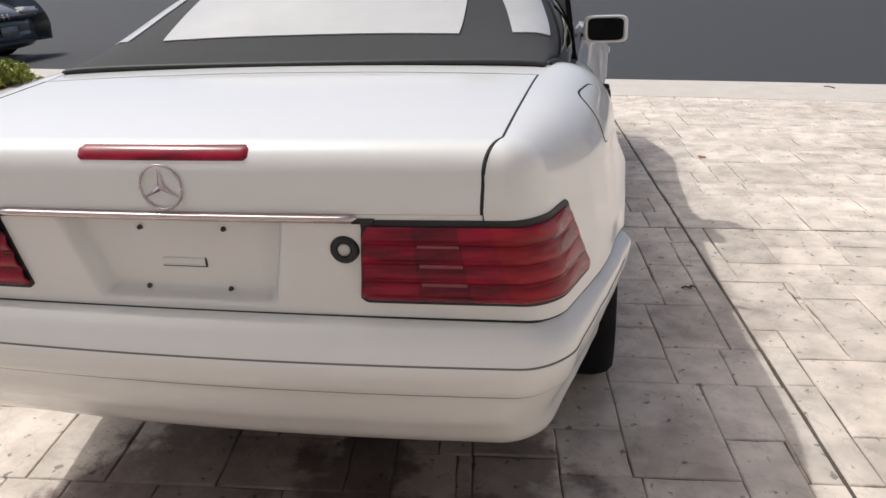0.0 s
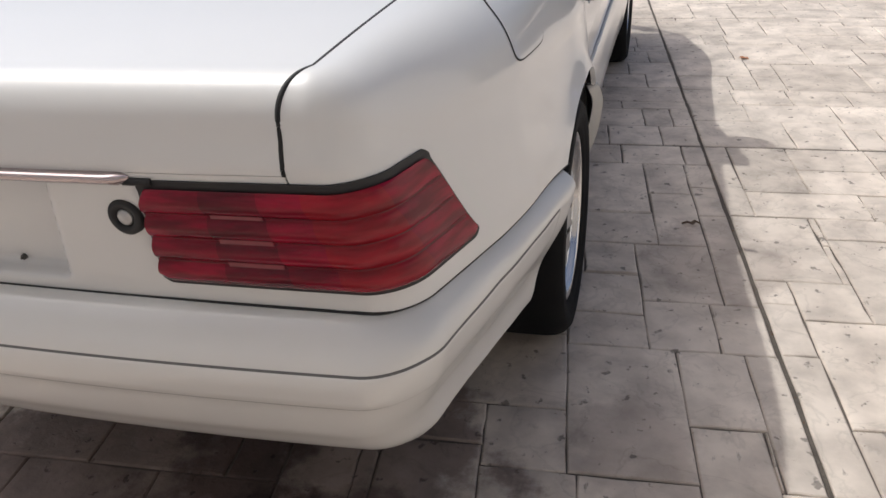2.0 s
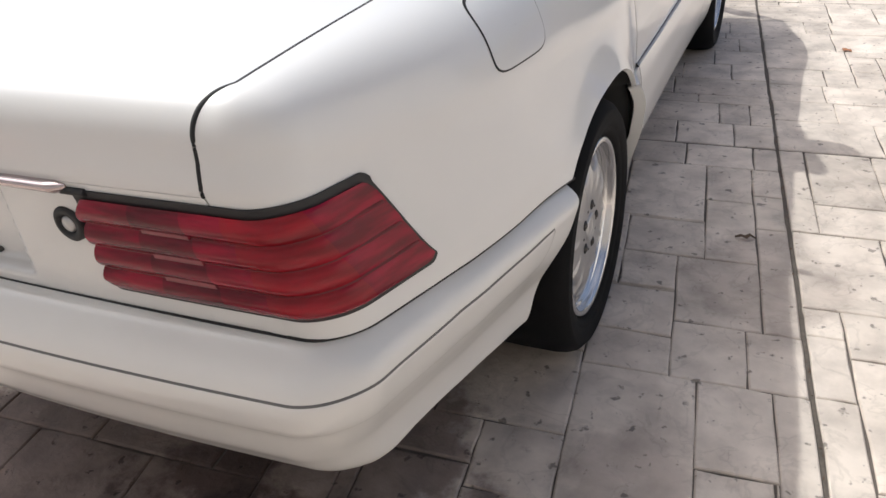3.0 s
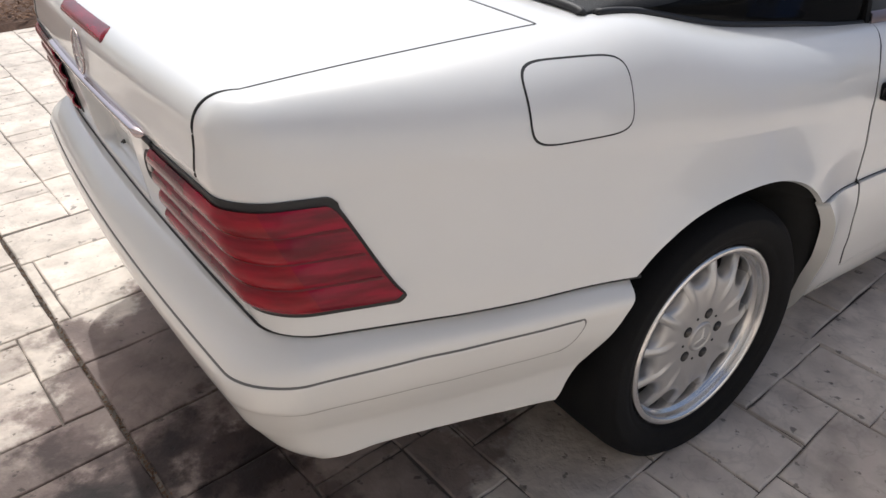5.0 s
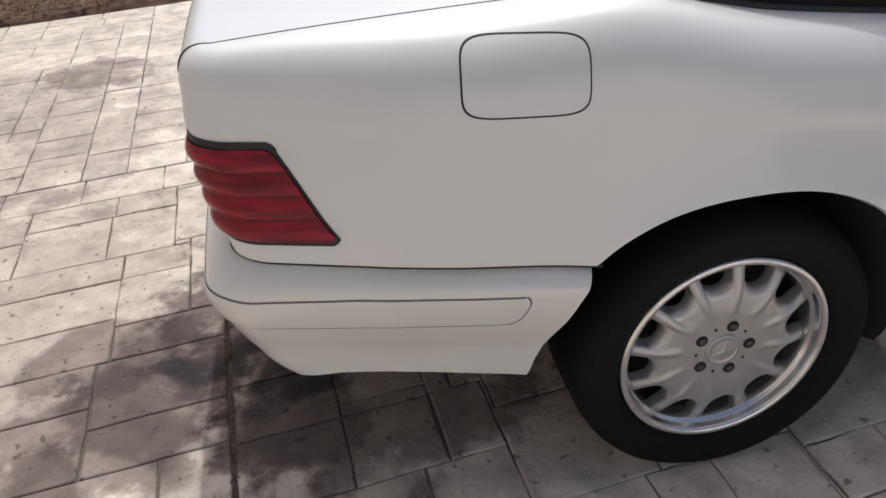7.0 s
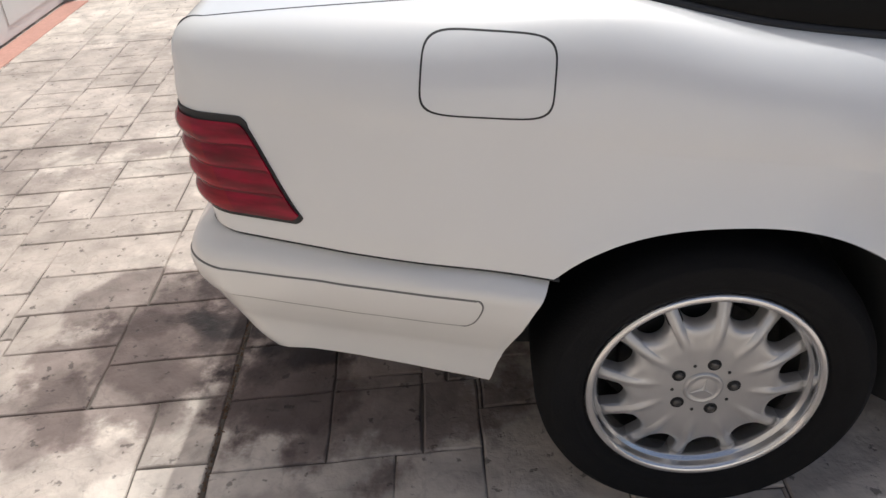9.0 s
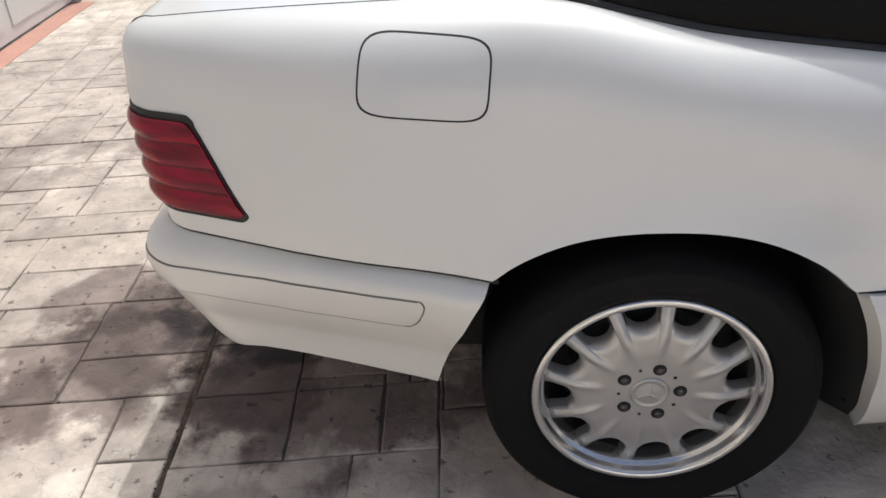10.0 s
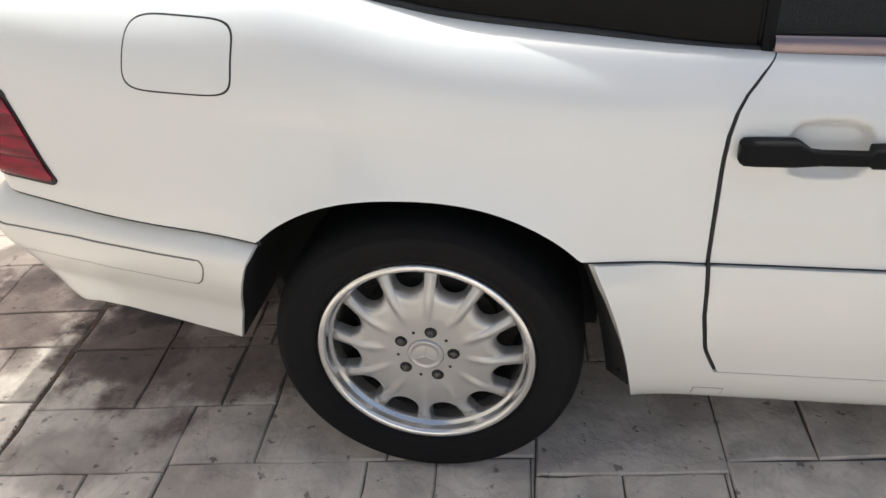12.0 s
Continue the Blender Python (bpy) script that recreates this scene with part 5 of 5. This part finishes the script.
def fill(p0, p1, q0, q1, known, rng):
    """Fills a bay with stones in an uneven ashlar bond round those already laid."""
    nx, ny = round((p1 - p0) / CELL), round((q1 - q0) / CELL)
    used = np.zeros((nx, ny), bool)
    out = []
    for a, b, c, d in known:
        i0, i1, j0, j1 = (min(max(round(v), 0), m) for v, m in (((a - p0) / CELL, nx), ((b - p0) / CELL, nx), ((c - q0) / CELL, ny), ((d - q0) / CELL, ny)))
        if i1 - i0 > 1 and j1 - j0 > 1 and not used[i0:i1, j0:j1].any():
            used[i0:i1, j0:j1] = True
            out.append((i0, i1, j0, j1))
    while True:
        free = np.flatnonzero(~used)
        if not len(free):
            break
        i, j = divmod(int(free[0]), ny)
        wi, wj = rng.choice((20, 22, 30, 33)), rng.choice((21, 32, 43, 22, 30))
        if rng.random() < 0.25:
            wi, wj = 11, 22
        a = 1
        while i + a < nx and not used[i + a, j] and a < wi + 8:
            a += 1
        a = wi if a >= wi + 8 else a
        b = 1
        while j + b < ny and not used[i:i + a, j + b].any() and b < wj + 8:
            b += 1
        b = wj if b >= wj + 8 else b
        used[i:i + a, j:j + b] = True
        out.append((i, i + a, j, j + b))
    return [(p0 + a * CELL, p0 + b * CELL, q0 + c * CELL, q0 + d * CELL) for a, b, c, d in out]


def stone_faces(p0, p1, q0, q1, rng):
    """One stone: a slightly uneven plate with soft, crooked edges."""
    g = 0.0016
    p0, p1, q0, q1 = p0 + g, p1 - g, q0 + g, q1 - g
    e = min(0.0042, (p1 - p0) / 4)
    top = rng.uniform(-0.0012, 0.0012)
    n = 3                                   # points on each side, which wander a little
    base = []
    for a, b, c, d in ((p0, q0, p1, q0), (p1, q0, p1, q1), (p1, q1, p0, q1), (p0, q1, p0, q0)):
        for k in range(n):
            f = k / n
            w = rng.uniform(-0.0028, 0.0028)
            base.append((a + (c - a) * f + (w if a == c else 0), b + (d - b) * f + (w if b == d else 0)))
    pm, qm = (p0 + p1) / 2, (q0 + q1) / 2
    V = []
    for d, z in ((0.0, -0.0055), (0.0012, top - 0.0022), (e, top)):
        V += [(p - math.copysign(min(d, abs(p - pm)), p - pm), q - math.copysign(min(d, abs(q - qm)), q - qm), z) for p, q in base]
    m = 4 * n
    F = [(r * m + i, r * m + (i + 1) % m, (r + 1) * m + (i + 1) % m, (r + 1) * m + i) for r in range(2) for i in range(m)] + [tuple(range(2 * m, 3 * m))]
    return [lay(*v) for v in V], F


rng = random.Random(11)
# rows of stones round the car: across from, across to, and the joints along
ROWS = [
    # beside the car
    (1.70, 1.915, 0.0, 0.25, 0.465, 0.59), (1.50, 1.70, 0.0, 0.25), (1.50, 1.66, 0.25, 0.465), (1.50, 1.725, 0.465, 0.59),
    (1.915, 2.125, 0.0, 0.405), (1.915, 2.10, 0.405, 0.595), (1.80, 2.10, 0.595, 0.88, 1.20), (1.80, 2.15, 1.20, 1.605),
    (1.80, 2.115, 1.605, 1.79, 2.20), (2.125, 2.36, 0.0, 0.235, 0.395), (2.10, 2.36, 0.405, 0.835), (2.105, 2.30, 0.84, 0.99, 1.19),
    (2.15, 2.30, 1.20, 1.385), (2.15, 2.373, 1.385, 1.59), (2.12, 2.373, 1.605, 2.01), (2.12, 2.30, 2.01, 2.20), (2.30, 2.52, 2.01, 2.20),
    (2.36, 2.51, 0.10, 0.568), (2.51, 2.60, 0.0, 0.40), (2.36, 2.515, 0.568, 0.835), (2.515, 2.60, 0.40, 0.835), (2.30, 2.47, 0.835, 1.06),
    (2.47, 2.60, 0.835, 1.06), (2.30, 2.51, 1.06, 1.385), (2.51, 2.60, 1.06, 1.59, 2.20), (2.373, 2.51, 1.385, 1.75, 2.01),
    # across the control joint
    (2.60, 2.693, 0.0, 0.404, 0.85, 1.08, 1.205), (2.693, 2.95, 0.10, 0.60, 1.015), (2.693, 2.846, 1.015, 1.205), (2.846, 3.04, 1.015, 1.46, 1.60),
    (2.60, 2.835, 1.205, 1.595), (2.60, 2.68, 1.595, 2.20), (2.68, 3.02, 1.60, 1.79), (2.68, 2.88, 1.79, 2.20), (2.88, 3.14, 1.79, 1.99, 2.20),
    # behind the car
    (1.68, 1.89, -0.162, 0.0), (1.89, 2.20, -0.162, 0.0), (1.68, 2.20, -0.60, -0.162), (1.525, 1.68, -0.325, 0.0), (1.44, 1.68, -0.62, -0.325),
    (1.262, 1.525, -0.325, 0.0), (1.262, 1.44, -0.62, -0.325), (1.06, 1.262, -0.655, -0.30), (1.105, 1.262, -0.30, 0.0), (0.905, 1.105, -0.095, 0.0),
    (0.66, 0.905, -0.095, 0.0), (0.845, 1.06, -0.655, -0.30), (0.845, 1.105, -0.30, -0.095), (0.69, 0.845, -0.80, -0.30, -0.095), (0.25, 0.655, -0.147, 0.0),
    (0.38, 0.69, -0.633, -0.36, -0.147), (0.45, 0.69, -0.80, -0.633), (0.215, 0.45, -0.95, -0.633), (0.215, 0.38, -0.633, -0.35), (0.0, 0.215, -1.08, -0.75, -0.48, -0.20, 0.0),
    (0.0, 0.25, 0.0, 0.30), (0.25, 0.66, 0.0, 0.036), (0.25, 0.475, 0.036, 0.30), (0.475, 0.655, 0.036, 0.30), (0.66, 0.90, 0.0, 0.30),
]
known = [(p0, p1, a, b) for p0, p1, *qs in ROWS for a, b in zip(qs, qs[1:])]
stones = []
for a, b in zip(P_LINES, P_LINES[1:]):
    for c, d in zip(Q_LINES, Q_LINES[1:]):
        here = [k for k in known if a < (k[0] + k[1]) / 2 < b and c < (k[2] + k[3]) / 2 < d]
        stones += fill(a, b, c, d, here, rng)
CJ = 0.004                                  # half a control joint
stones = [tuple(v + (CJ if min(abs(v - w) for w in L) < 1e-6 and k % 2 == 0 else -CJ if min(abs(v - w) for w in L) < 1e-6 else 0) for k, (v, L) in
                enumerate(zip(s, (P_LINES, P_LINES, Q_LINES, Q_LINES)))) for s in stones]
near, far = [], []
for s in stones:
    c = lay((s[0] + s[1]) / 2, (s[2] + s[3]) / 2)
    if not inside(c.x, c.y + (s[3] - s[2]) / 2):
        continue
    d = max(abs(c.x - 0.8) / 1.2, abs(c.y - 0.8) / 1.5)
    (near if -1.2 < c.x < 2.3 and -0.9 < c.y < 2.9 else far).append((d, s))
near.sort(key=lambda v: v[0])
far += near[290:]
near = near[:290]
for d, s in near:
    V, F = stone_faces(*s, rng)
    c = lay((s[0] + s[1]) / 2, (s[2] + s[3]) / 2)
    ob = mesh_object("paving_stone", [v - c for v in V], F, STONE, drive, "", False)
    ob.location = c
V, F = [], []
for d, s in far:
    v, f = stone_faces(*s, rng)
    k = len(V)
    V += v
    F += [tuple(i + k for i in q) for q in f]
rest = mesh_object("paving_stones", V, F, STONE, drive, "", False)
tagged(rest, "tan stamped stones of the drive", kind="stuff")


# dark filler in the control joints
def filler(pa, qa, pb, qb):
    a, b = lay(pa, qa), lay(pb, qb)
    n = 24
    side = (b - a).cross(Vector((0, 0, 1))).normalized() * 0.0042
    V, F = [], []
    for i in range(n + 1):
        c = a.lerp(b, i / n)
        V += [c - side + Vector((0, 0, -0.005)), c - side + Vector((0, 0, -0.0028)), c + side + Vector((0, 0, -0.0028)), c + side + Vector((0, 0, -0.005))]
    for i in range(n):
        for k in range(3):
            F.append((4 * i + k, 4 * i + k + 1, 4 * i + k + 5, 4 * i + k + 4))
    mesh_object("joint_filler", V, F, FILLER, drive, "", False)


for k in (1, 2, 3):
    filler(P_LINES[k], Q_LINES[0] + 0.3, P_LINES[k], 5.6)
    filler(P_LINES[0] + 0.05, Q_LINES[k], P_LINES[-1] - 0.1, Q_LINES[k])


# ---- things by the street ----
def shrub(at, r, h, seed):
    """A low shrub of small leaves on thin stems."""
    rg = random.Random(seed)
    ob = thing("shrub", "yellow-green low shrub by the street", "shrub", at=at)
    bm = bmesh.new()
    for k in range(26):
        a, t = rg.uniform(0, 6.283), rg.uniform(0.2, 1)
        top = Vector((math.cos(a) * r * t, math.sin(a) * r * t, h * rg.uniform(0.6, 1.0)))
        s = Vector((0.006, 0, 0))
        v = [bm.verts.new(p) for p in (Vector((0, 0, 0)) - s, Vector((0, 0, 0)) + s, top)]
        bm.faces.new(v)
    part("stems", bm, TWIG, ob, smooth=False)
    V, F = [], []
    for k in range(2600):
        a, e = rg.uniform(0, 6.283), rg.uniform(-0.1, 1.45)
        rr = rg.uniform(0.45, 1.0) ** 0.5 * (0.8 + 0.25 * math.sin(5 * a + 3 * e))
        c = Vector((math.cos(a) * math.cos(e) * r * rr, math.sin(a) * math.cos(e) * r * rr, h * (0.18 + 0.85 * math.sin(max(e, 0)) * rr)))
        d = Vector((rg.gauss(0, 1), rg.gauss(0, 1), rg.gauss(0.4, 1))).normalized() * rg.uniform(0.025, 0.055)
        w = d.cross(Vector((rg.gauss(0, 1), rg.gauss(0, 1), rg.gauss(0, 1)))).normalized() * 0.014
        k = len(V)
        V += [c - d, c + w, c + d, c - w]
        F.append((k, k + 1, k + 2, k + 3))
    mesh_object("foliage", V, F, LEAF, ob, "", False)
    return ob


shrub((-6.02, 6.60, 0.0), 0.52, 0.28, 3)
shrub((-7.2, 7.1, 0.0), 0.55, 0.40, 4)


def parked_car(at, turn):
    """A dark hatchback seen from its front."""
    ob = thing("parked_car", "dark grey hatchback parked on the street", "car", at=at)
    ob.rotation_euler = (0, 0, turn)
    prof = [(0.0, 0.30), (-0.02, 0.50), (0.06, 0.66), (0.30, 0.80), (0.95, 0.98), (1.55, 1.36), (2.1, 1.47), (3.0, 1.44), (3.8, 1.10), (4.0, 0.75), (4.0, 0.30)]
    py = smooth_curve(range(len(prof)), [p[0] for p in prof])
    pz = smooth_curve(range(len(prof)), [p[1] for p in prof])
    g = []
    for i in range(61):
        k = i / 60 * (len(prof) - 1)
        y, z = float(py(k)), float(pz(k))
        c = []
        for j in range(25):
            f = -1 + 2 * j / 24
            w = 0.85 - 0.14 * max(0.0, (z - 0.8) / 0.6)
            c.append((w * f, y + 0.26 * abs(f) ** 3 * (1 if k < 4 else -0.2 if k > 8 else 0), z - 0.05 * abs(f) ** 3))
        g.append(c)
    panel("body", np.array(g), DARKPAINT, ob, "dark grey body shell", lip=0.25)
    g = [[(x * (0.72 - 0.06 * q), 1.0 + 0.52 * q + 0.1 * (x * x), 1.0 + 0.35 * q) for x in np.linspace(-1, 1, 12)] for q in np.linspace(0, 1, 6)]
    panel("windscreen", np.array(g), GLASS, ob, "dark windscreen", lip=0.004)
    for s in (1, -1):
        bm = bmesh.new()
        block(bm, (min(s * 0.52, s * 0.80), 0.02, 0.62), (max(s * 0.52, s * 0.80), 0.30, 0.74), 0.04)
        part("headlamp", bm, VINYL, ob, "clear headlamp")
        for y in (0.85, 3.3):
            t = lathe("tyre", [(0.19, -0.09), (0.29, -0.10), (0.305, -0.06), (0.305, 0.06), (0.29, 0.10), (0.19, 0.09)], RUBBER, ob, "", 32)
            t.location = (s * 0.76, y, 0.305)
            r = lathe("rim", [(0.0, 0.05), (0.15, 0.06), (0.19, 0.09)] if s > 0 else [(0.0, -0.05), (0.15, -0.06), (0.19, -0.09)], ALLOY, ob, "", 24)
            r.location = (s * 0.76, y, 0.305)
    bm = bmesh.new()
    block(bm, (-0.62, -0.035, 0.58), (0.62, 0.05, 0.64), 0.012)
    part("grille", bm, TRIM, ob, "black upper grille")
    g = []
    for i in range(25):
        f = -1 + 2 * i / 24
        c = []
        for q in np.linspace(0, math.pi, 9):
            c.append((0.86 * f, 0.03 + 0.30 * abs(f) ** 3 - 0.075 * math.sin(q), 0.30 - 0.13 * math.cos(q) + 0.02 * abs(f) ** 2))
        g.append(c)
    panel("front_bumper", np.array(g), DARKPAINT, ob, "rounded dark front bumper", lip=0.06)
    bm = bmesh.new()
    block(bm, (-0.55, -0.052, 0.24), (0.55, 0.06, 0.36), 0.02)
    part("lower_intake", bm, TRIM, ob, "black lower intake")
    bm = bmesh.new()
    block(bm, (-0.16, -0.065, 0.36), (0.16, -0.045, 0.50), 0.004)
    part("number_plate", bm, PLATE, ob, "plain grey number plate")
    bm = bmesh.new()
    for lo, hi in (((-0.06, -0.05, 0.59), (-0.035, -0.03, 0.68)), ((0.035, -0.05, 0.59), (0.06, -0.03, 0.68)), ((-0.05, -0.05, 0.625), (0.05, -0.03, 0.645))):
        block(bm, lo, hi, 0.004)
    part("badge", bm, CHROME, ob, "small chrome badge")
    return ob


parked_car((-7.74, 9.05, -0.045), radians(88))

# curled dry leaf on the paving
bm = bmesh.new()
pts = [(-0.045, 0.02, 0.002), (-0.02, 0.005, 0.012), (0.0, -0.003, 0.006), (0.02, 0.004, 0.014), (0.045, -0.006, 0.003)]
rows = []
for i, (x, y, z) in enumerate(pts):
    w = (0.004, 0.012, 0.016, 0.012, 0.003)[i]
    rows.append([bm.verts.new((x, y - w, z + 0.006)), bm.verts.new((x, y, z)), bm.verts.new((x, y + w, z + 0.008))])
for a, b in zip(rows, rows[1:]):
    for k in range(2):
        bm.faces.new((a[k], b[k], b[k + 1], a[k + 1]))
lf = part("fallen_leaf", bm, TWIG)
lf.matrix_world = pose(1.183, 1.672, 0.001, 0, 0, 20) @ Matrix.Diagonal((0.62, 0.62, 0.7, 1))
tagged(lf, "small curled brown leaf on the paving", "leaf")

# a second, orange leaf farther along the drive
bm = bmesh.new()
rows = []
for i, (x, y, z) in enumerate(pts):
    w = (0.006, 0.018, 0.024, 0.018, 0.004)[i]
    rows.append([bm.verts.new((x, y - w, z * 0.5 + 0.004)), bm.verts.new((x, y, z * 0.5)), bm.verts.new((x, y + w, z * 0.5 + 0.005))])
for a, b in zip(rows, rows[1:]):
    for k in range(2):
        bm.faces.new((a[k], b[k], b[k + 1], a[k + 1]))
lf = part("fallen_leaf", bm, RUST)
lf.matrix_world = pose(1.464, 3.61, 0.001, 0, 0, -35) @ Matrix.Diagonal((0.7, 0.7, 0.7, 1))
tagged(lf, "flat dry orange leaf on the paving", "leaf")


def wheeled_bin(at, turn):
    """A blue household bin at the kerb: tapered body, overhanging lid, two wheels."""
    ob = thing("wheeled_bin", "blue plastic wheeled bin standing by the street", "bin", at=at)
    ob.rotation_euler = (0, 0, turn)
    g = []
    for z, hx, hy in ((0.06, 0.20, 0.22), (0.10, 0.215, 0.235), (0.50, 0.245, 0.285), (0.92, 0.275, 0.335), (0.95, 0.295, 0.355), (0.99, 0.295, 0.355)):
        c = []
        for k in range(41):
            w = 2 * math.pi * k / 40
            cx, cy = math.cos(w), math.sin(w)
            c.append((math.copysign(abs(cx) ** 0.35, cx) * hx, math.copysign(abs(cy) ** 0.35, cy) * hy, z))
        g.append(c)
    panel("body", np.array(g), BIN, ob, "blue bin body", lip=0.0)
    bm = bmesh.new()
    block(bm, (-0.31, -0.375, 0.985), (0.31, 0.36, 1.04), 0.022)
    part("lid", bm, BIN, ob, "closed blue lid")
    tube("handle", [(-0.24, 0.40, 0.96), (0.24, 0.40, 0.96)], 0.014, BIN, ob)
    for s in (-1, 1):
        w = lathe("wheel", [(0.0, -0.025), (0.09, -0.025), (0.10, -0.015), (0.10, 0.015), (0.09, 0.025), (0.0, 0.025)], RUBBER, ob, "black bin wheel", 28)
        w.location = (s * 0.17, 0.26, 0.10)
    return ob


wheeled_bin((3.88, 5.95, -0.012), radians(-3))

tw = tube("dry_twig", [(-0.05, 0.06, 0.006), (-0.01, 0.02, 0.012), (0.02, -0.02, 0.008), (0.035, -0.07, 0.006)], 0.007, TWIG, None, "", 6)
tw.matrix_world = pose(2.80, 5.90, 0.004) @ Matrix.Diagonal((0.7, 0.7, 0.7, 1))
tagged(tw, "short dark twig on the gutter's concrete", "twig")

# mulch chips at the bed's edge and crumbs of dry leaf in the control joints
rng = random.Random(21)
V, F = [], []
for _ in range(2600):
    p, q = -3.11 - abs(rng.gauss(0, 0.7)), rng.uniform(-1.6, 2.2)
    c = lay(p, q, 0.045 + rng.uniform(0, 0.02))
    d = Vector((rng.gauss(0, 1), rng.gauss(0, 1), rng.gauss(0, 0.25))).normalized() * rng.uniform(0.01, 0.035)
    w = d.cross(Vector((0, 0, 1))).normalized() * rng.uniform(0.003, 0.009)
    u = Vector((0, 0, 0.006))
    k = len(V)
    V += [c - d - w, c + d - w, c + d + w, c - d + w, c - d * 0.8 + u, c + d * 0.8 + u]
    F += [(k, k + 1, k + 5, k + 4), (k + 2, k + 3, k + 4, k + 5), (k + 3, k, k + 4), (k + 1, k + 2, k + 5)]
tagged(mesh_object("mulch_chips", V, F, CHIP, None, "", False), "brown wood chips on the planting bed", "mulch", kind="stuff")
V, F = [], []
for _ in range(1500):
    if rng.random() < 0.93:
        c = lay(rng.uniform(-0.6, 2.6), rng.gauss(0, 0.003))
    else:
        c = lay(2.6 + rng.gauss(0, 0.003), rng.uniform(-0.2, 3.2))
    c.z = rng.uniform(-0.006, 0.001)
    d = Vector((rng.gauss(0, 1), rng.gauss(0, 1), rng.gauss(0, 0.3))).normalized() * rng.uniform(0.002, 0.007)
    w = d.cross(Vector((0, 0, 1))).normalized() * rng.uniform(0.001, 0.003)
    k = len(V)
    V += [c - d, c + w + Vector((0, 0, 0.002)), c + d, c - w]
    F.append((k, k + 1, k + 2, k + 3))
tagged(mesh_object("leaf_litter", V, F, CRUMB, None, "", False), "crumbs of dry leaf in the paving joints", "litter", kind="stuff")
